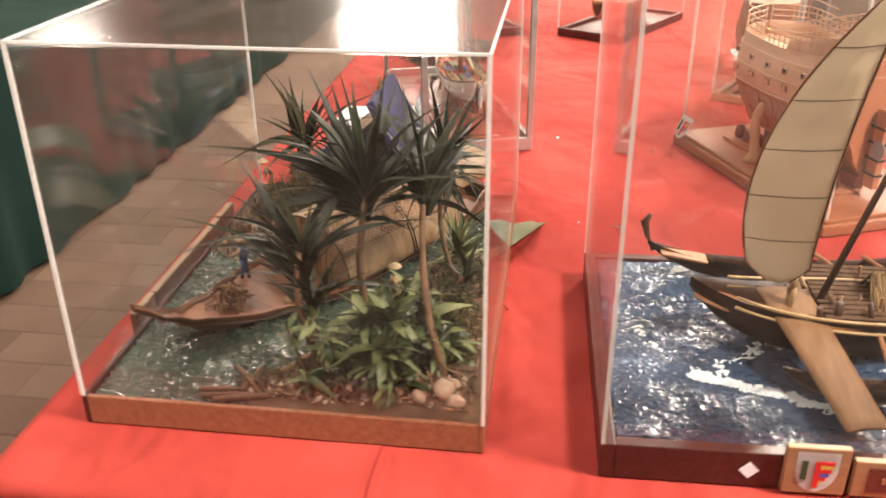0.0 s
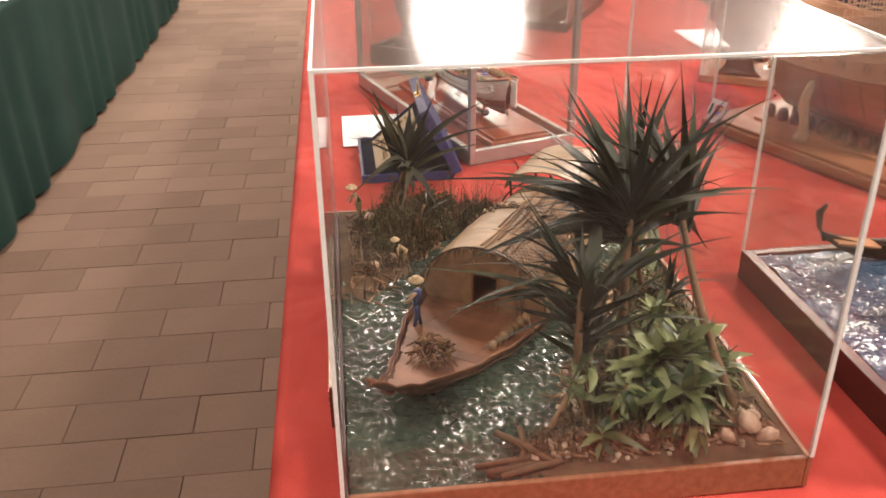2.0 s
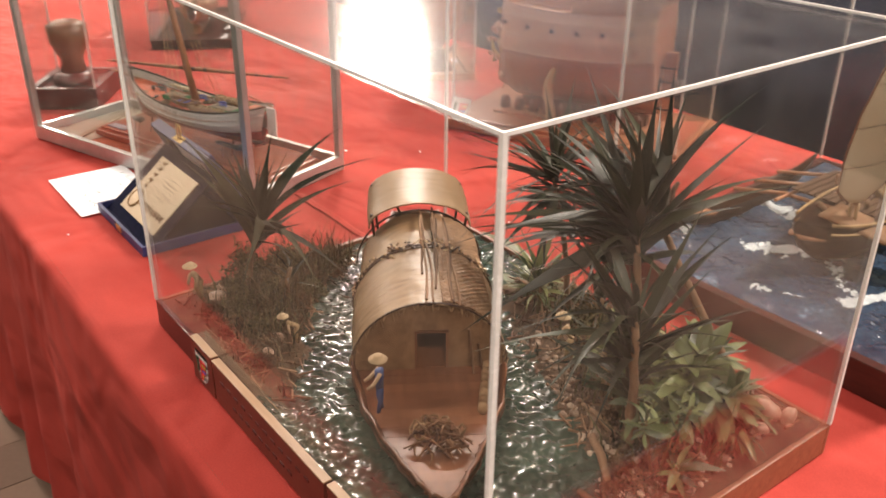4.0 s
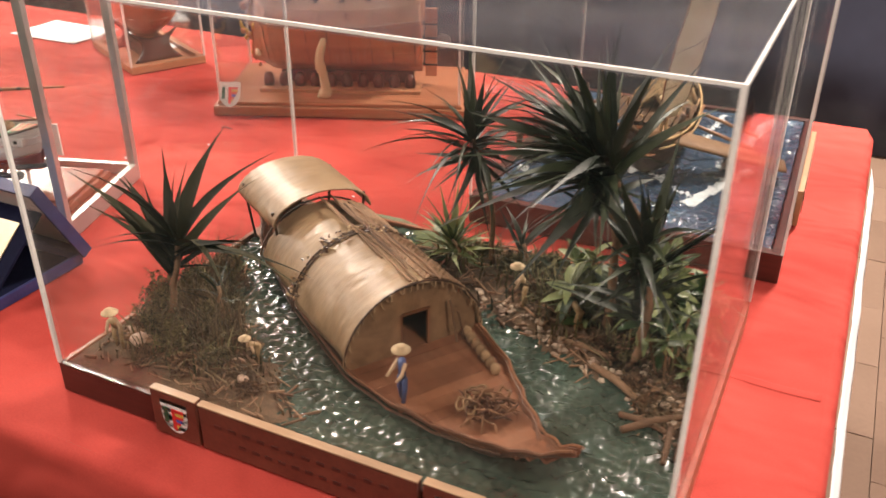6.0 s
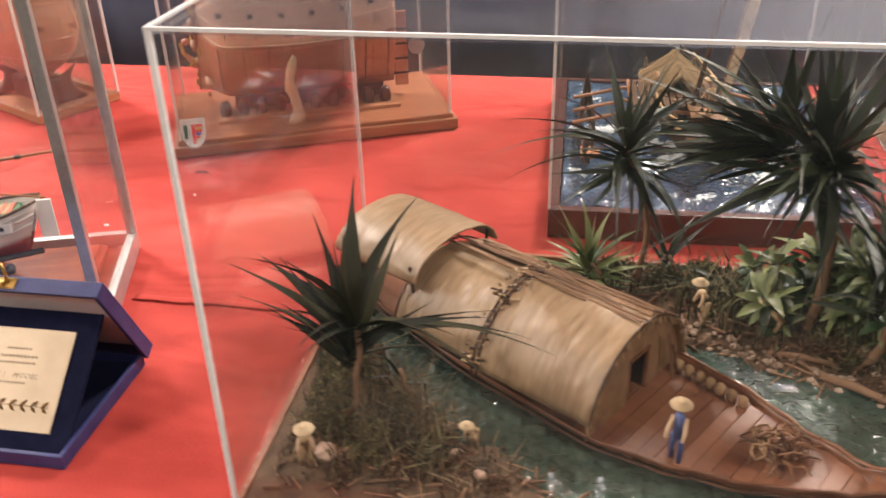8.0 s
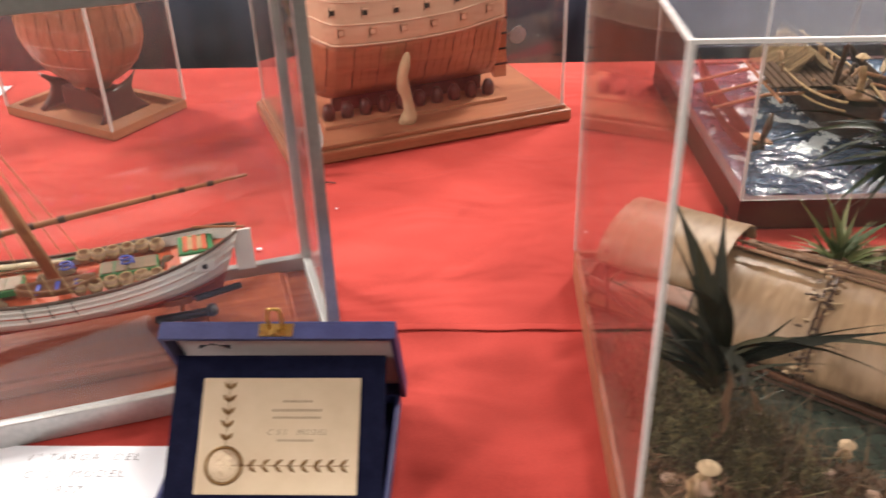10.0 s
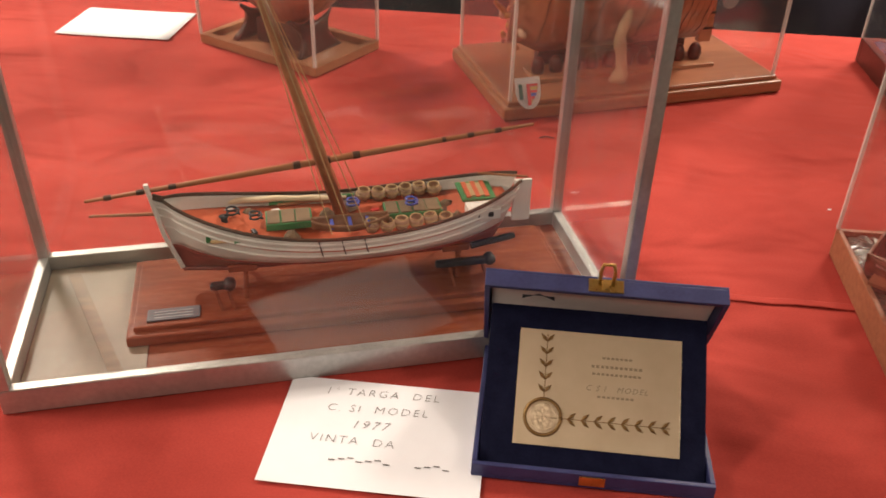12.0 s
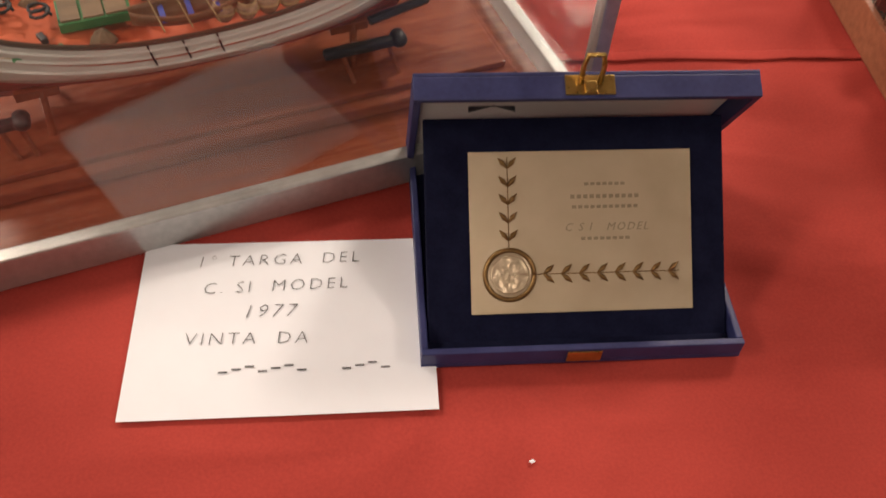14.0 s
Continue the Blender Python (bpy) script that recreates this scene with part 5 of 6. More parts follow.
part("stern_badge", lathe([(0.017, 0), (0.017, 0.0015), (0.015, 0.002)], 20, m=pose(0.487, 0.13, 0.135, 90, 0, 0)), "tin", gal, "small dull grey badge")
part("badge_pin", tube([(0.487, 0.131, 0.135), (0.474, 0.16, 0.13)], 0.0015, 6), "dark_hole", gal)

# ---- models farther along the table ----
FAR = turned(-1.53, 0.56, TABLE, 60)
acrylic_case("display_case", FAR, 0.24, 0.50, 0.026, 0.40, "clear acrylic cover on a dark base with a model", base="dark_base", group="display cases", edge=0.003)
fm = thing("ship_model", "dark red hull model with masts inside a clear case", "model ship", FAR @ pose(0.12, 0.25, 0.0143, 0, 0, 90))
part("cradle", box(-0.12, 0.12, -0.012, 0.012, 0, 0.03), "stand_wood", fm)
part("hull", sheet(lambda u, v: (-0.2 + 0.4 * u, 0.055 * math.sin(math.pi * (0.06 + 0.9 * u)) ** 0.6 * math.sin(math.pi * (v - 0.5)), 0.024 + 0.06 * (1 - math.cos(math.pi * (v - 0.5))) + 0.03 * (2 * u - 1) ** 2), 24, 14, 0.003), "galleon_red", fm, "dark red planked hull", smooth=True)
part("deck", sheet(lambda u, v: (-0.19 + 0.38 * u, 0.05 * math.sin(math.pi * (0.06 + 0.9 * u)) ** 0.6 * (2 * v - 1), 0.076 + 0.028 * (2 * u - 1) ** 2), 20, 3, 0.0015), "galleon_pale", fm)
for x in (-0.1, 0.02, 0.12):
    part("mast", tube([(x, 0, 0.07), (x, 0, 0.33)], [0.004, 0.002], 7), "dark_wood", fm)
    part("spar", tube([(x - 0.07, 0.02, 0.24), (x + 0.07, -0.02, 0.25)], 0.0016, 6), "dark_wood", fm)
for k in range(2):
    tagged(part("label_card", box(0, 0.06, 0, 0.022, 0, 0.0008), "white_paper", m=FAR @ pose(0.215, 0.06 + 0.13 * k, 0.0144, 0, 0, 80)), "small white paper label beside a ship model", "label", "paper labels")
PCM = turned(-1.125, 0.115, TABLE, 55)
acrylic_case("display_case", PCM, 0.16, 0.20, 0.05, 0.30, "small clear acrylic cover on a dark base", base="dark_base", group="display cases", edge=0.003)
pm = thing("capstan_model", "small brown turned wooden model in a case", "model", PCM @ pose(0.08, 0.10, 0.0383))
part("foot", lathe([(0.05, 0), (0.05, 0.02), (0.03, 0.03)], 16), "dark_base", pm, smooth=True)
part("drum", lathe([(0.03, 0.03), (0.026, 0.06), (0.045, 0.1), (0.048, 0.14), (0.03, 0.15)], 16), "hull_wood", pm, smooth=True)

# ---- vitrine with a lateen fishing boat ----
M["white_hull"] = mat("white_hull_paint", (0.62, 0.6, 0.56), (0.76, 0.74, 0.7), 25, 0.45, 0.15)
M["red_lead"] = mat("red_keel_paint", (0.2, 0.035, 0.025), (0.3, 0.06, 0.045), 25, 0.45, 0.15)
M["orange_deck"] = mat("orange_deck_paint", (0.44, 0.072, 0.026), (0.62, 0.13, 0.052), 25, 0.55, 0.2)
M["green_paint"] = mat("green_paint", (0.03, 0.16, 0.05), (0.06, 0.24, 0.09), 30, 0.5, 0.1)
M["cane"] = mat("cane", (0.38, 0.25, 0.12), (0.55, 0.39, 0.2), 60, 0.7, 0.3)
M["spar_wood"] = wood("spar_wood", (0.25, 0.09, 0.036), (0.41, 0.175, 0.075), rough=0.4)
M["black_iron"] = mat("black_iron", (0.012, 0.012, 0.015), (0.03, 0.03, 0.035), 40, 0.5, 0.2)
M["hatch_wood"] = wood("hatch_wood", (0.13, 0.085, 0.05), (0.26, 0.17, 0.1))
M["mahogany"] = wood("mahogany", (0.15, 0.035, 0.018), (0.29, 0.085, 0.042), rough=0.24)
M["grey_tag"] = mat("grey_tag", (0.05, 0.055, 0.07), (0.1, 0.105, 0.12), 40, 0.5, 0.1)
M["grey_line"] = mat("grey_line", (0.28, 0.28, 0.3), (0.36, 0.36, 0.38), 40, 0.6, 0)
M["basket_cane"] = mat("basket_cane", (0.24, 0.13, 0.075), (0.55, 0.37, 0.25), 180, 0.7, 0.6, distance=0.0006)
VIT = turned(-0.905, 0.092, TABLE, 18.3) @ pose(-0.009, -0.018, 0)
VX, VY, VH = 0.662, 0.252, 0.465
vit = thing("glass_vitrine", "glass vitrine with a dull aluminium corner frame", "display case", VIT)
part("floor_board", box(0.012, VX - 0.012, 0.012, VY - 0.012, 0.001, 0.011), "mahogany", vit, "brown wooden vitrine floor")
# pale colour for the front glass's reflection, laid on the floor as a strip
M["pale_reflection"] = mat("pale_reflection", (0.2, 0.16, 0.115), (0.28, 0.23, 0.17), 15, 0.4, 0.05)
# an added strip draws the dark diagonal band across the pale area
part("floor_lath", box(-0.007, 0.007, 0.0, VY - 0.034, 0.0126, 0.0145, m=pose(0.112, 0.016, 0, 0, 0, 19)), "hatch_wood", vit, "thin brown strip added as a dark band over the floor")
part("floor_panel", box(0.013, 0.137, 0.013, VY - 0.013, 0.0112, 0.0125), "pale_reflection", vit, "pale floor strip standing for a reflection in the glass")
for a in ((0, VX, 0, 0.012), (0, VX, VY - 0.012, VY), (0, 0.012, 0.012, VY - 0.012), (VX - 0.012, VX, 0.012, VY - 0.012)):
    part("bottom_rail", box(*a, 0, 0.030, 0.0015), "aluminium", vit, "dull aluminium bottom rail")
    part("top_rail", box(*a, VH - 0.018, VH, 0.0015), "aluminium", vit, "dull aluminium top rail")
for x in (0.0, VX - 0.013):
    for y in (0.0, VY - 0.013):
        part("corner_post", box(x, x + 0.013, y, y + 0.013, 0.0302, VH - 0.0182, 0.0012), "aluminium", vit, "dull aluminium corner post")
for a in ((0.014, VX - 0.014, 0.004, 0.007), (0.014, VX - 0.014, VY - 0.007, VY - 0.004), (0.004, 0.007, 0.014, VY - 0.014), (VX - 0.007, VX - 0.004, 0.014, VY - 0.014)):
    part("glass_pane", box(*a, 0.0302, VH - 0.0184), "glass", vit, "clear glass pane")
part("glass_pane", box(0.013, VX - 0.013, 0.013, VY - 0.013, VH - 0.006, VH - 0.003), "glass", vit, "clear glass pane")

SHIP = VIT @ pose(0.039, 0.030, 0.0112)
ship = thing("fishing_boat_model", "white lateen fishing boat model on a mahogany board", "model boat", SHIP)
sb = part("board", box(0.076, 0.585, 0.039, 0.19, 0.0015, 0.014, 0.003), "mahogany", ship, "moulded mahogany baseboard")
part("board_step", box(0.084, 0.577, 0.049, 0.182, 0.0138, 0.02, 0.002), "mahogany", sb)
tag = part("name_tag", box(0.098, 0.155, 0.056, 0.077, 0.0202, 0.0222, 0.0006), "grey_tag", sb, "small grey metal name tag")
for k in range(3):
    part("engraving", box(0.106, 0.147, 0.060 + 0.005 * k, 0.0613 + 0.005 * k, 0.0221, 0.0226), "grey_line", tag)
BX0, BX1, BY = 0.118, 0.530, 0.119


def boat_pt(f, a, s):
    """The fishing boat's side: f from prow to stern, a from keel to gunwale."""
    w = 0.054 * (1 - abs(2 * f - 1.04) ** 2.7) ** 0.75 if abs(2 * f - 1.04) < 1 else 0
    w = max(w, 0.0035)
    sh = [(0, 0.03), (0.14, 0.36), (0.34, 0.74), (0.6, 0.95), (1, 1.0)]
    rake = 0.02 * (1 - a) * (1 - 2 * f) * (1 if f < 0.5 else 1.4)
    zt = 0.098 + 0.042 * max(0.5 - f, 0) ** 2 * 4 + 0.03 * max(f - 0.5, 0) ** 2 * 4
    zk = 0.042 + 0.018 * max(abs(2 * f - 1) - 0.7, 0)
    return Vector((BX0 + (BX1 - BX0) * f + rake, BY - s * w * lerp_table(sh, a), zk + (zt - zk) * a))


for s in (1, -1):
    part("keel_planking", sheet(lambda u, v: boat_pt(u, 0.36 * v, s), 40, 6, 0.002), "red_lead", ship, "dull red painted bottom", smooth=True)
    part("topside", sheet(lambda u, v: boat_pt(u, 0.36 + 0.64 * v, s), 40, 8, 0.002), "white_hull", ship, "white painted topsides", smooth=True)
    for a in (0.62, 0.78, 0.9):
        part("strake", tube([boat_pt(i / 40, a, s) + Vector((0, -0.001 * s, 0)) for i in range(41)], 0.0013, 5), "white_hull", ship)
    part("gunwale", tube([boat_pt(i / 40, 1.0, s) + Vector((0, 0, 0.001)) for i in range(41)], 0.0021, 6), "dark_wood", ship)
part("deck", sheet(lambda u, v: boat_pt(0.03 + 0.94 * u, 0.86, 1).lerp(boat_pt(0.03 + 0.94 * u, 0.86, -1), v) + Vector((0, 0, -0.006 + 0.003 * math.sin(math.pi * v))), 40, 6, 0.0015), "orange_deck", ship, "orange painted deck", smooth=True)
part("keel", tube([boat_pt(i / 20, 0.0, 1) + Vector((0, 0.002, -0.003)) for i in range(21)], 0.003, 6), "red_lead", ship)
part("stem_post", tube([boat_pt(0, 0.0, 1), boat_pt(0, 0.5, 1) + Vector((-0.004, 0, 0)), boat_pt(0, 1, 1) + Vector((-0.004, 0, 0.018))], 0.003, 6), "white_hull", ship)
part("rudder", box(BX1 - 0.006, BX1 + 0.016, BY - 0.002, BY + 0.002, 0.07, 0.125, 0.001), "white_hull", ship, "white painted rudder")
part("tiller", tube([(BX1 + 0.01, BY, 0.128), (BX1 - 0.05, BY, 0.138)], 0.0015, 6), "spar_wood", ship)
for x in (0.205, 0.45):
    for s in (1, -1):
        part("cradle_leg", tube([(x, BY + s * 0.034, 0.019), (x + 0.004, BY + s * 0.026, 0.06)], 0.003, 6), "mahogany", ship)
        part("cradle_arm", box(x - 0.016, x + 0.016, BY + s * 0.026 - 0.003, BY + s * 0.026 + 0.003, 0.052, 0.06, 0.001), "mahogany", ship)
part("propeller_shaft", tube([(BX1 - 0.06, BY - 0.02, 0.052), (BX1 - 0.005, BY - 0.012, 0.056)], 0.004, 6), "black_iron", ship)
for x, half in ((0.180, 0.012), (0.458, 0.036)):
    cr = part("stand_block", box(x - half, x + half, BY - 0.049, BY - 0.040, 0.043, 0.051, 0.003), "black_iron", ship, "black cradle block beneath the hull")
    part("block_end", lathe([(0.003, -0.009), (0.0065, -0.005), (0.0065, 0.005), (0.003, 0.009)], 10, m=pose(x + half * 0.8, BY - 0.044, 0.048, 90, 0, 0)), "black_iron", cr, smooth=True)
    for dx in (-0.55 * half, 0.55 * half):
        part("block_leg", tube([(x + dx, BY - 0.044, 0.043), (x + dx + 0.006, BY - 0.054, 0.0195)], 0.0022, 6), "mahogany", cr)
DK = 0.094


def hatch(x, y, lx, ly, z=DK):
    hh = part("hatch_cover", box(x, x + lx, y, y + ly, z, z + 0.008, 0.001), "green_paint", ship, "green framed hatch cover")
    n = max(int(lx / 0.016), 2)
    for k in range(n):
        part("hatch_panel", box(x + 0.002 + (lx - 0.004) * k / n, x + (lx - 0.001) * (k + 0.92) / n, y + 0.002, y + ly - 0.002, z + 0.0078, z + 0.0095), "hatch_wood", hh)


hatch(0.235, BY - 0.016, 0.052, 0.032)
hatch(0.37, BY - 0.016, 0.066, 0.03)
hatch(0.17, BY - 0.03, 0.022, 0.016)
part("green_bench", box(0.46, 0.50, BY - 0.012, BY + 0.03, 0.108, 0.111), "green_paint", ship, "green stern bench")
part("bench_top", box(0.468, 0.492, BY - 0.006, BY + 0.024, 0.1108, 0.1122), "cane", ship)
part("stern_box", box(0.462, 0.5, BY - 0.036, BY - 0.014, 0.096, 0.109, 0.001), "white_hull", ship)
for x in (0.472, 0.488):
    part("stern_box_hole", box(x - 0.003, x + 0.003, BY - 0.0366, BY - 0.0355, 0.1, 0.106), "dark_hole", ship)
for i in range(6):
    for y in (BY + 0.036, BY - 0.036):
        at = pose(0.350 + 0.0172 * i, y + 0.002 * math.sin(5 * i), DK + 0.001, 7 * math.sin(9 * i), 6 * math.cos(7 * i), 0)
        bar = part("basket", lathe([(0.0055, 0), (0.0082, 0.005), (0.0086, 0.010), (0.0066, 0.0135), (0.0062, 0.0125), (0.0078, 0.0098), (0.004, 0.004)], 14, m=at), "basket_cane", ship, "small brown wicker basket", smooth=True)
        for r, z in ((0.0067, 0.0136), (0.0088, 0.0078)):
            part("basket_rim", tube([at @ Vector((r * math.cos(a), r * math.sin(a), z)) for a in [math.pi * j / 7 for j in range(15)]], 0.0009, 5), "cane", bar)
sk = part("skiff", sheet(lambda u, v: (0.285 + 0.085 * u, BY - 0.032 + 0.012 * math.sin(math.pi * (0.04 + 0.92 * u)) ** 0.7 * math.sin(math.pi * (v - 0.5)), DK + 0.004 + 0.012 * (1 - math.cos(math.pi * (v - 0.5))) + 0.005 * (2 * u - 1) ** 2), 18, 10, 0.0015), "hull_wood", ship, "small brown rowing skiff on deck", smooth=True)
for k in range(3):
    part("thwart", box(0.305 + 0.02 * k, 0.309 + 0.02 * k, BY - 0.043, BY - 0.021, DK + 0.012, DK + 0.0135), "shield_blue", sk)
for k, (x, y, c) in enumerate(((0.335, BY + 0.008, "shield_blue"), (0.402, BY - 0.001, "shield_blue"), (0.2, BY + 0.01, "black_iron"), (0.225, BY - 0.004, "black_iron"))):
    pts = [(x + 0.007 * math.cos(a), y + 0.007 * math.sin(a), DK + 0.010 + 0.0006 * i) for i, a in enumerate([0.7 * j for j in range(18)])]
    part("rope_coil", tube(pts, 0.0013, 5), c, ship, smooth=True)
for k, (x0, y0, x1, y1, c) in enumerate(((0.2, BY - 0.04, 0.235, BY - 0.037, "green_paint"), (0.175, BY - 0.034, 0.215, BY - 0.04, "cane"), (0.24, BY + 0.038, 0.34, BY + 0.04, "green_paint"), (0.25, BY + 0.034, 0.33, BY + 0.036, "spar_wood"), (0.16, BY + 0.02, 0.2, BY + 0.03, "white_hull"))):
    part("oar", tube([(x0, y0, DK + 0.004), (x1, y1, DK + 0.006)], 0.002, 6), c, ship)
part("furled_sail", tube([(0.15 + 0.02 * i, BY + 0.036 + 0.006 * math.sin(i * 0.5), DK + 0.009 + 0.001 * (i % 2)) for i in range(10)], [0.0016, 0.0036, 0.003, 0.004, 0.0034, 0.0038, 0.003, 0.0036, 0.003, 0.0016], 9), "sail", ship, "furled tan sail along the rail", smooth=True)
for k in range(3):
    part("bench_slat", box(0.466 + 0.011 * k, 0.471 + 0.011 * k, BY - 0.009, BY + 0.027, 0.1112, 0.1128), "orange_deck", ship)
for x in (0.29, 0.315, 0.34):
    part("chain_plate", tube([(x, BY - 0.0535, 0.099), (x + 0.002, BY - 0.0545, 0.088), (x + 0.004, BY - 0.052, 0.078)], 0.0009, 5), "black_iron", ship)
M["net"] = mat("fishing_net", (0.1, 0.06, 0.035), (0.24, 0.15, 0.09), 160, 0.9, 0.9, distance=0.001)
for k, (x, y, r) in enumerate(((0.262, BY - 0.03, 0.009), (0.33, BY + 0.024, 0.011), (0.445, BY + 0.008, 0.009), (0.452, BY - 0.02, 0.008), (0.216, BY + 0.026, 0.008), (0.305, BY + 0.012, 0.008))):
    part("net_heap", sheet(lambda u, v: (x + r * v * math.cos(6.2832 * u) * (1 + 0.25 * fbm(3 * math.cos(6.2832 * u), 3 * math.sin(6.2832 * u), k)), y + r * v * math.sin(6.2832 * u), DK - 0.002 + 0.008 * (1 - v * v) + 0.0016 * fbm(260 * r * v * math.cos(6.2832 * u), 260 * r * v * math.sin(6.2832 * u), k)), 24, 8, 0.001), "net", ship, "heap of brown fishing net", smooth=True)
for k, (x, y, a) in enumerate(((0.36, BY + 0.004, 20), (0.352, BY - 0.012, 70), (0.222, BY - 0.02, 110), (0.247, BY + 0.022, 10), (0.298, BY - 0.012, 150), (0.44, BY - 0.008, 80))):
    part("tackle_block", box(-0.005, 0.005, -0.0025, 0.0025, 0, 0.005, 0.001, m=pose(x, y, DK + 0.0005, 0, 0, a)), ("shield_red", "dark_wood", "black_iron", "white_hull", "shield_blue", "dark_wood")[k], ship)
part("windlass", lathe([(0.004, 0), (0.005, 0.006), (0.003, 0.012), (0.006, 0.015)], 10, m=pose(0.19, BY, DK)), "black_iron", ship, smooth=True)
# mast, yard and rigging
foot, head = Vector((0.322, BY, DK)), Vector((0.230, BY + 0.012, 0.43))
part("mast", tube([foot, foot.lerp(head, 0.4), head], [0.0075, 0.0065, 0.0045], 10), "spar_wood", ship, "raked varnished mast", smooth=True)
yard0, yard1 = Vector((0.05, BY - 0.0042, 0.1437)), Vector((0.553, BY + 0.033, 0.179))
pts = [yard0.lerp(yard1, i / 12) for i in range(13)]
part("yard", tube(pts, [0.0018 + 0.0022 * math.sin(math.pi * i / 12) for i in range(13)], 8), "spar_wood", ship, "long tapering lateen yard", smooth=True)
for i in range(14):
    p = yard0.lerp(yard1, (i + 0.7) / 15)
    d = (yard1 - yard0).normalized() * 0.004
    part("lashing", tube([p - d, p + d], 0.0046 if i in (6, 7, 8) else 0.0032, 8), "dark_wood", ship)
part("bowsprit", tube([(0.145, BY, 0.118), (0.05, BY + 0.002, 0.122)], [0.0026, 0.0014], 6), "spar_wood", ship)
for k, (y, x) in enumerate(((-0.05, 0.305), (0.05, 0.305), (-0.051, 0.325), (0.05, 0.325), (-0.052, 0.345), (0.05, 0.345))):
    part("stay", tube([foot.lerp(head, 0.96), (x, BY + y, 0.104)], 0.0006, 5), "cane", ship)

# ---- award box, card and small things ----
M["ink"] = mat("ink", (0.09, 0.09, 0.1), (0.15, 0.15, 0.16), 40, 0.8, 0)
M["faint_ink"] = mat("engraving_grey", (0.28, 0.215, 0.14), (0.34, 0.27, 0.18), 40, 0.6, 0, metal=0.3)
M["bronze"] = mat("bronze", (0.16, 0.09, 0.03), (0.3, 0.18, 0.07), 60, 0.4, 0.3, metal=0.7)


def lettering(text, size, m, material, parent, shear=0.0, spacing=1.0, align="CENTER", thin=0.0):
    """Words in the built-in face, as a thin mesh."""
    cu = bpy.data.curves.new("lettering", "FONT")
    cu.body, cu.size, cu.shear, cu.space_character, cu.align_x, cu.extrude, cu.resolution_u, cu.offset = text, size, shear, spacing, align, 0.00012, 2, thin
    ob = new("tmp_text", cu)
    me = bpy.data.meshes.new_from_object(ob.evaluated_get(bpy.context.evaluated_depsgraph_get()))
    bpy.data.objects.remove(ob)
    bpy.data.curves.remove(cu)
    me.name = "lettering"
    me.materials.clear()
    me.materials.append(M[material])
    o = new("lettering", me)
    o.parent, o.matrix_basis = parent, m
    return o


card = thing("handwritten_card", "white card with handwritten capitals lying on red cloth", "card", turned(-0.635, 0.0225, TABLE, 0))
CW, CH = 0.209, 0.146
part("card_sheet", sheet(lambda u, v: (CW * u, CH * v, 0.0014 + 0.0015 * (u - 0.5) ** 2), 10, 8, 0.0005), "white_paper", card)
for text, x, y, s, sh in (("1\u00b0 TARGA  DEL", 0.098, 0.124, 0.0145, 0.12), ("C. SI  MODEL", 0.097, 0.1, 0.0145, 0.1), ("1977", 0.093, 0.0775, 0.016, 0.25), ("VINTA  DA", 0.079, 0.0555, 0.0145, 0.05)):
    lettering(text, s, pose(x, y, 0.0022, 0, 0, random.Random(int(y * 1e4)).uniform(-1.5, 2)), "ink", card, sh, 1.25, thin=-0.0004)
for x0, n in ((0.062, 7), (0.145, 4)):
    for k in range(n):
        part("pen_stroke", box(x0 + 0.0088 * k, x0 + 0.0088 * k + 0.0062, 0.033 + 0.002 * (k % 3), 0.0342 + 0.002 * (k % 3), 0.0021, 0.0024), "ink", card)

BOX = pose(-0.4365, 0.055, TABLE)
BW, BD = 0.224, 0.183
ab = thing("award_box", "open dark blue presentation box holding an award plaque", "award", BOX)
tray = part("tray", box(0, BW, 0, BD, 0.0005, 0.004), "blue_box", ab, "dark blue paper covered tray")
for a in ((0, BW, 0, 0.005), (0, BW, BD - 0.005, BD), (0, 0.005, 0.005, BD - 0.005), (BW - 0.005, BW, 0.005, BD - 0.005)):
    part("tray_wall", box(*a, 0.004, 0.017, 0.001), "blue_box", tray)
part("tray_lining", box(0.006, BW - 0.006, 0.006, BD - 0.006, 0.004, 0.006), "velvet", tray)
part("tray_clasp", box(BW / 2 - 0.012, BW / 2 + 0.012, -0.0014, -0.0002, 0.004, 0.015, 0.0004), "gold", tray, "brass clasp plate")
# the lid leans forward over the tray
LH = 0.146  # lid height
LID = Matrix.Translation((-0.002, BD + 0.016, 0.019)) @ pose(0, 0, 0, 117.5, 0, 0) @ Matrix.Diagonal((1.035, 1, 1, 1))
lid = part("lid", box(0, BW, 0, LH, 0, 0.003, 0.0008), "blue_box", ab, "dark blue paper covered lid", m=LID)
for a in ((0, BW, LH - 0.005, LH), (0, BW, 0, 0.005), (0, 0.005, 0.005, LH - 0.005), (BW - 0.005, BW, 0.005, LH - 0.005)):
    part("lid_wall", box(*a, 0.0028, 0.019, 0.0008), "blue_box", lid)
part("lid_lining", box(0.006, BW - 0.006, 0.006, LH - 0.0055, 0.0031, 0.0055, 0.001), "satin", lid, "creamy white satin lining")
part("lid_clasp", box(BW / 2 - 0.016, BW / 2 + 0.016, LH - 0.0005, LH + 0.0012, 0.003, 0.0165, 0.0004), "gold", lid, "brass clasp plate")
loop = [(BW / 2 + 0.006 * a, LH + 0.001 + b * 1.15, 0.009 - 0.6 * b) for a, b in ((-1, 0), (-1.1, 0.011), (-0.8, 0.018), (0.8, 0.018), (1.1, 0.011), (1, 0))]
part("clasp_loop", tube(loop, 0.0018, 6), "gold", lid, "brass wire clasp loop", smooth=True)
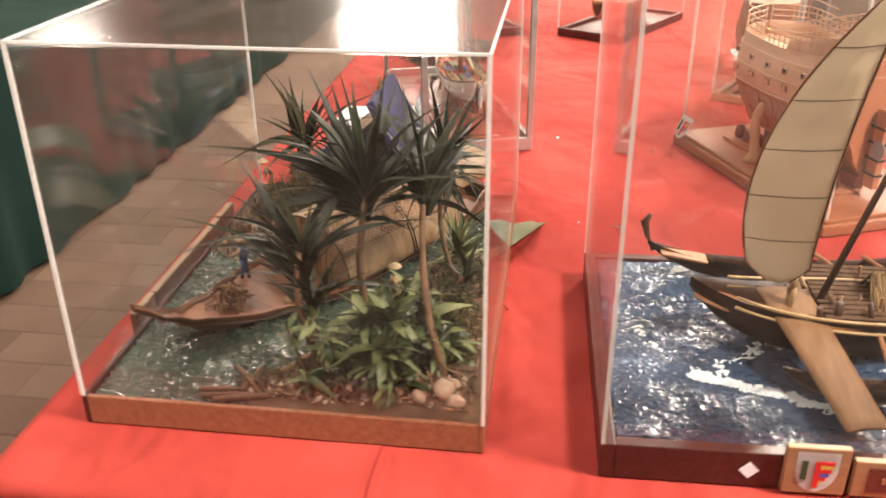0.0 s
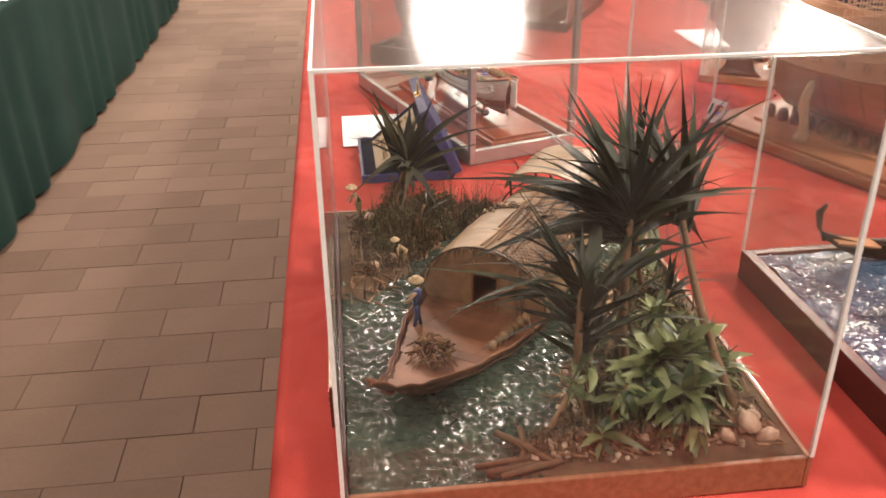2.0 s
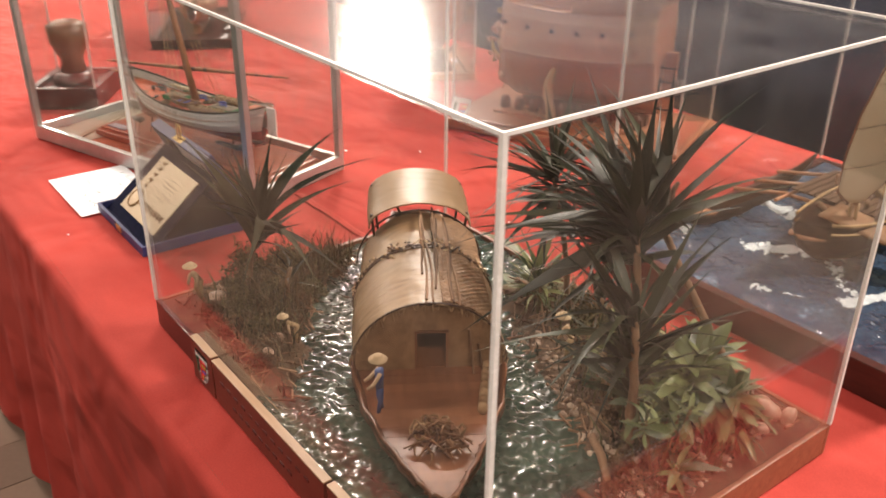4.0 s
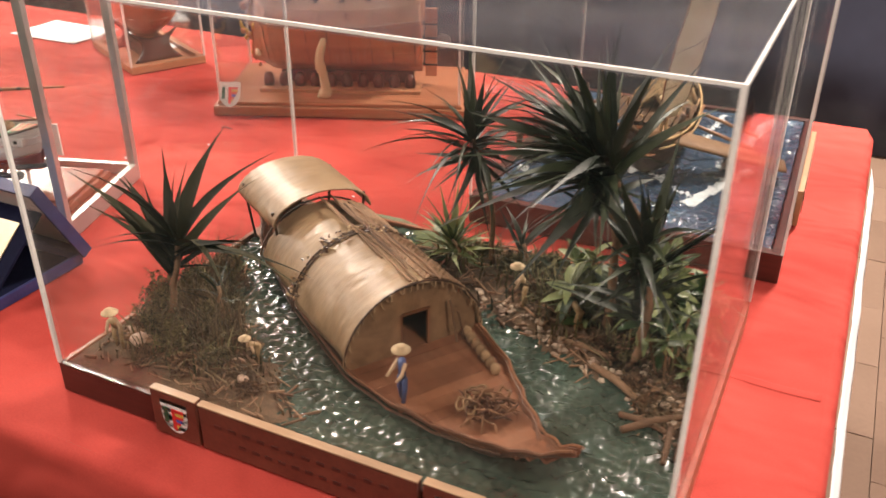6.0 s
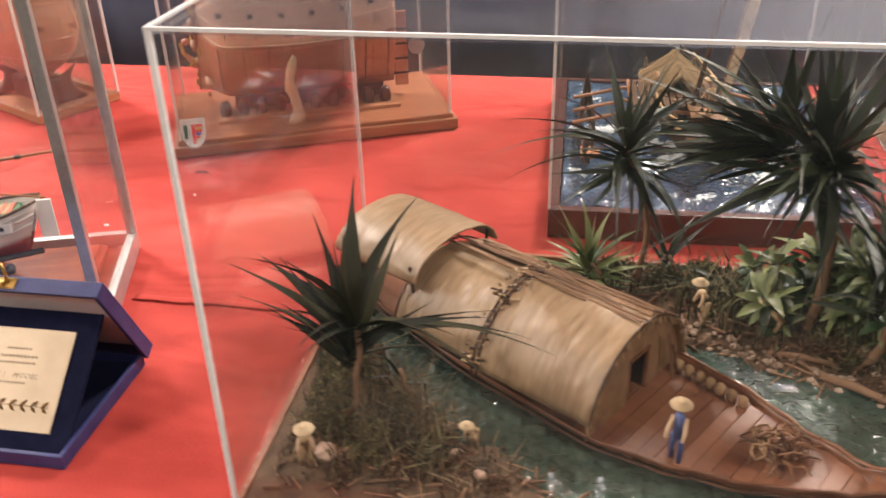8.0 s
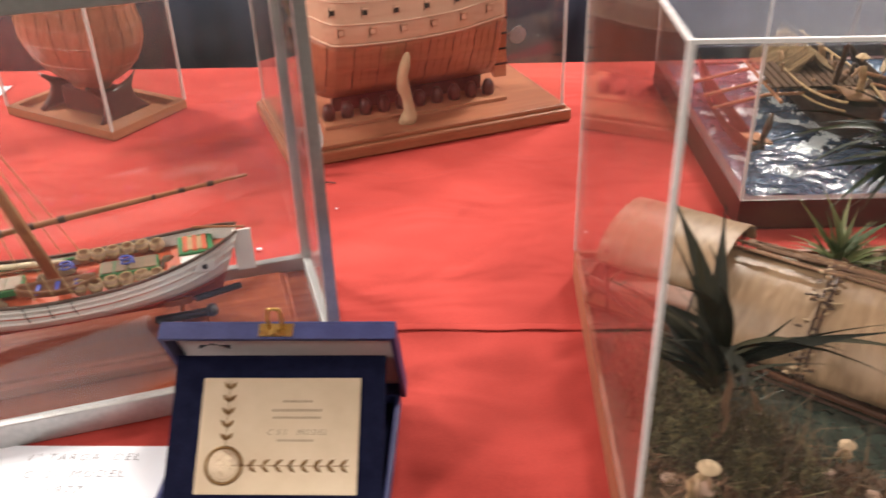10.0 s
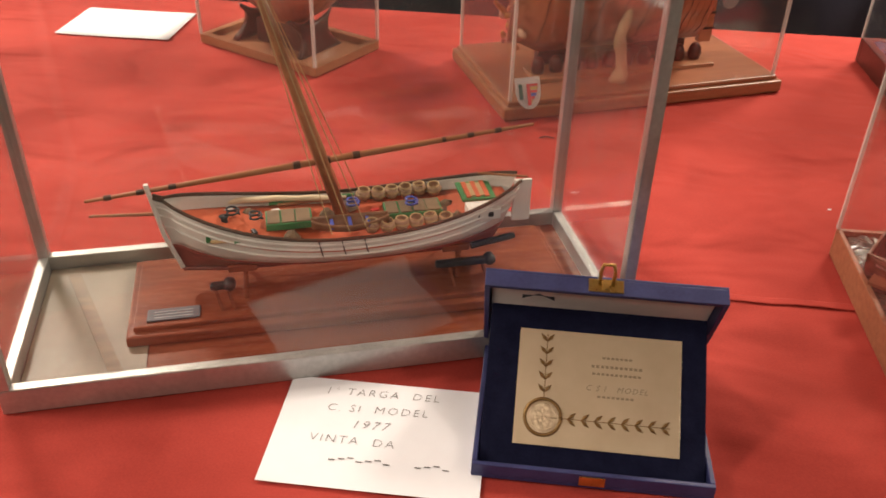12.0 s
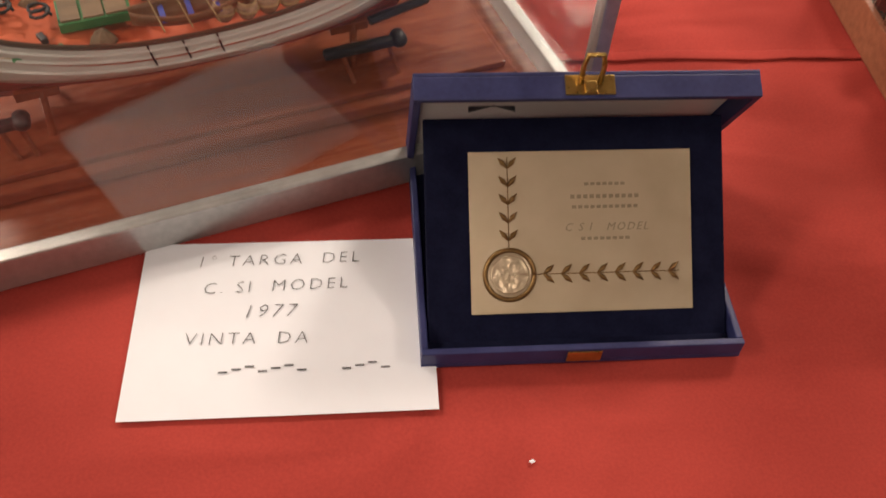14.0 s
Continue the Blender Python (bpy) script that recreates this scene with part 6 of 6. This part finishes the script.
part("clasp_knob", box(BW / 2 - 0.004, BW / 2 + 0.004, LH + 0.001, LH + 0.004, 0.008, 0.016, 0.001), "gold", lid)
# velvet panel with the plate
PAN = Matrix.Translation((0, 0.0155, 0.0015)) @ pose(0, 0, 0, 39.3, 0, 0)
pan = part("velvet_panel", box(0.006, BW - 0.006, 0, 0.158, -0.001, 0.003, 0.0012), "velvet", ab, "navy velvet panel", m=PAN)
part("torn_lining", sheet(lambda u, v: (0.036 + 0.03 * u, LH - 0.018 + 0.012 * v * (1 - abs(2 * u - 1)), 0.017 + 0.004 * v), 6, 3, 0.0005), "black_iron", lid)
PL0, PLY, PW, PH = 0.0365, 0.022, 0.157, 0.1125
plate = part("award_plate", box(PL0, PL0 + PW, PLY, PLY + PH, 0.003, 0.0048, 0.0004), "silver_gilt", pan, "brushed pale gilt award plate")
ZP = 0.0049


def laurel(x0, y0, dx, dy, n, step, flip=1):
    """Pairs of leaves along a stalk, relief on the plate."""
    bm = tube([(x0, y0, ZP), (x0 + dx * step * n, y0 + dy * step * n, ZP)], 0.0004, 5)
    for k in range(n):
        cx, cy = x0 + dx * step * (k + 0.4), y0 + dy * step * (k + 0.4)
        for s in (-1, 1):
            q = math.atan2(dy, dx) + s * 0.72
            ex, ey = cx + 0.0095 * math.cos(q), cy + 0.0095 * math.sin(q)
            tube([(cx, cy, ZP), ((cx + ex) / 2, (cy + ey) / 2, ZP + 0.0006), (ex, ey, ZP + 0.0002)], [0.0006, 0.0019, 0.0003], 6, bm)
    return bm


part("laurel", laurel(PL0 + 0.027, PLY + 0.046, 0, 1, 5, 0.0125), "bronze", pan, "bronze laurel relief", smooth=True)
part("laurel", laurel(PL0 + 0.046, PLY + 0.027, 1, 0, 8, 0.0127), "bronze", pan, "bronze laurel relief", smooth=True)
medal = part("medal", lathe([(0.0155, 0), (0.0155, 0.0012), (0.014, 0.0016), (0.0138, 0.0008), (0.001, 0.0008)], 32, m=pose(PL0 + 0.027, PLY + 0.027, ZP - 0.0002)), "silver_gilt", pan, "round relief medal")
part("medal_ring", tube([(PL0 + 0.027 + 0.0172 * math.cos(a), PLY + 0.027 + 0.0172 * math.sin(a), ZP + 0.0006) for a in [2 * math.pi * i / 36 for i in range(37)]], 0.0018, 6), "bronze", pan, smooth=True)
part("medal_relief", sheet(lambda u, v: (PL0 + 0.027 + 0.0134 * v * math.cos(6.2832 * u), PLY + 0.027 + 0.0134 * v * math.sin(6.2832 * u), ZP + 0.0009 + 0.0009 * max(fbm(5 * v * math.cos(6.2832 * u), 5 * v * math.sin(6.2832 * u), 7.7, 2), -0.3)), 48, 16, 0.0003), "silver_gilt", medal, "embossed face of the medal", smooth=True)
lettering("C S I   MODEL", 0.0078, pose(PL0 + 0.096, PLY + 0.0565, ZP), "faint_ink", pan, 0.3, 1.25)
for y, w, hgt in ((0.088, 0.03, 0.0028), (0.079, 0.05, 0.0036), (0.072, 0.048, 0.003), (0.050, 0.036, 0.0028)):
    n = int(w / 0.0042)
    for k in range(n):
        x = PL0 + 0.096 - w / 2 + w * k / n
        part("engraved_bar", box(x, x + 0.003, PLY + y, PLY + y + hgt * 0.75, ZP - 0.0002, ZP + 0.0002), "faint_ink", pan)

# crumbs and a fold on the cloth
for x, y, r in ((-0.369, -0.017, 0.0016), (-0.445, 0.575, 0.004), (0.03, 0.62, 0.002), (-0.35, 0.70, 0.002)):
    b = bmesh.new()
    bmesh.ops.create_icosphere(b, subdivisions=1, radius=r)
    tagged(part("paper_scrap", b, "white_paper", m=pose(x, y, TABLE + r * 0.4) @ Matrix.Diagonal((1.4, 0.9, 0.5, 1))), "tiny white scrap lying on red cloth", "scrap", "scraps on the cloth")
seam = sheet(lambda u, v: (-0.30 + 1.118 * u, 0.376 + 0.003 * fbm(14 * u, 2) + 0.016 * v, TABLE - 0.0014 + 0.0038 * min(1, max(0.12, (0.72 - 1.118 * u) * 8)) * math.cos(v * 1.5) * (0.6 + 0.4 * fbm(20 * u, 5))), 120, 5, 0.0006)
tagged(part("cloth_hem", seam, "red_cloth", smooth=True), "raised hem of overlapping coral red cloth", "cloth")

tagged(part("thread", tube([(-0.388, 0.787, TABLE + 0.001), (-0.378, 0.791, TABLE + 0.0024), (-0.364, 0.79, TABLE + 0.001)], 0.0012, 5), "black_iron"), "short dark thread lying on red cloth", "thread")

# white paper band taped along the table's end
tagged(part("paper_band", sheet(lambda u, v: (0.8405 + 0.015 * v + 0.002 * fbm(9 * u, 3 * v), 0.19 + 1.0 * u, TABLE - 0.012 - 0.05 * v + 0.006 * fbm(5 * u, 1)), 60, 6, 0.0006), "white_paper", smooth=True), "white paper band hanging along the table's end", "paper")

# ---- things on the green table ----
yb = thing("model_board", "wooden board raised on yellow blocks on green cloth", "display board", turned(-1.35, -1.60, TABLE, 197))
part("board", box(0, 0.75, 0, 0.3, 0.075, 0.087, 0.002), "deck_wood", yb)
part("board_edge", box(0, 0.75, -0.004, 0.0, 0.075, 0.088), "white_paper", yb)
M["yellow_paint"] = mat("yellow_block", (0.62, 0.42, 0.08), (0.74, 0.54, 0.14), 20, 0.6, 0.1)
for x in (0.02, 0.32, 0.6):
    part("block", box(x, x + 0.13, 0.0, 0.08, 0, 0.0745, 0.003), "yellow_paint", yb, "yellow painted wooden block")
rb = thing("wooden_chest", "dark red wooden chest standing on green cloth", "box", turned(-2.15, -1.55, TABLE, 190))
part("chest_body", box(0, 0.3, 0, 0.18, 0, 0.13, 0.004), "dark_base", rb)
part("chest_lid", box(-0.004, 0.304, -0.004, 0.184, 0.1305, 0.15, 0.004), "galleon_red", rb)
tagged(part("paper_sheet", sheet(lambda u, v: (0.3 * u, 0.21 * v, 0.0014 + 0.003 * (u - 0.5) ** 2), 6, 4, 0.0005), "white_paper", smooth=True, m=turned(-2.5, -1.48, TABLE, 8)), "blank white sheet of paper on green cloth", "paper")

# ---- curtain, ceiling fittings and floor tiles ----
tagged(part("curtain", sheet(lambda u, v: (-7.0 + 11.5 * u, 3.3 + 0.03 * math.sin(u * 190 + math.sin(u * 90)), 0.01 + 2.3 * v), 700, 6, 0.004), "navy_curtain", smooth=True), "dark navy pleated curtain closing off the hall", "curtain")
M["lamp_glow"] = bpy.data.materials.new("lamp_glow")
M["lamp_glow"].use_nodes = True
ln = M["lamp_glow"].node_tree.nodes["Principled BSDF"]
ln.inputs["Emission Color"].default_value, ln.inputs["Emission Strength"].default_value = (1, 0.88, 0.75, 1), 3.0
lamp = None
for lx, ly, watts in LAMPS:
    m = pose(lx, ly, HALL["h"])
    if lamp is None:
        lamp = thing("ceiling_light", "square white ceiling light with glowing diffuser", "lamp", m, "ceiling lights")
        part("housing", box(-0.32, 0.32, -0.32, 0.32, -0.06, -0.001, 0.006), "white_paper", lamp)
        part("diffuser", box(-0.29, 0.29, -0.29, 0.29, -0.075, -0.0605, 0.004), "lamp_glow", lamp)
    else:
        copy_thing(lamp, m)

TX, TY = 0.16, 0.32
tile_me = bpy.data.meshes.new("tile")
b = box(-TX / 2 + 0.001, TX / 2 - 0.001, -TY / 2 + 0.001, TY / 2 - 0.001, -0.0115, 0, 0.0015)
b.to_mesh(tile_me)
b.free()
tile_me.materials.append(M["floor"])
verts, faces = [], []
rng = random.Random(77)
count = 0
nx, ny = int((h["x1"] - h["x0"]) / TX), int((h["y1"] - h["y0"]) / TY)
for j in range(ny):
    for i in range(nx):
        x = h["x0"] + TX * (i + 0.5)
        y = h["y0"] + TY * (j + 0.5 + 0.5 * (i % 2))
        if y > h["y1"] - TY / 2:
            continue
        if -1.2 < y < -0.05 and -3.0 < x < 1.0 and count < 300:
            t = new("tile", tile_me)
            t.parent = floor
            t.location = (x, y, rng.uniform(-0.0008, 0.0004))
            count += 1
        else:
            k = len(verts)
            z = rng.uniform(-0.0008, 0.0004)
            a, c = TX / 2 - 0.001, TY / 2 - 0.001
            verts += [(x - a, y - c, z), (x + a, y - c, z), (x + a, y + c, z), (x - a, y + c, z), (x - a, y - c, -0.0115), (x + a, y - c, -0.0115), (x + a, y + c, -0.0115), (x - a, y + c, -0.0115)]
            faces += [(k, k + 1, k + 2, k + 3), (k, k + 4, k + 5, k + 1), (k + 1, k + 5, k + 6, k + 2), (k + 2, k + 6, k + 7, k + 3), (k + 3, k + 7, k + 4, k)]
me = bpy.data.meshes.new("tiles")
me.from_pydata(verts, [], faces)
me.materials.append(M["floor"])
far = new("tiles", me)
far.parent = floor
far["kind"] = "stuff"
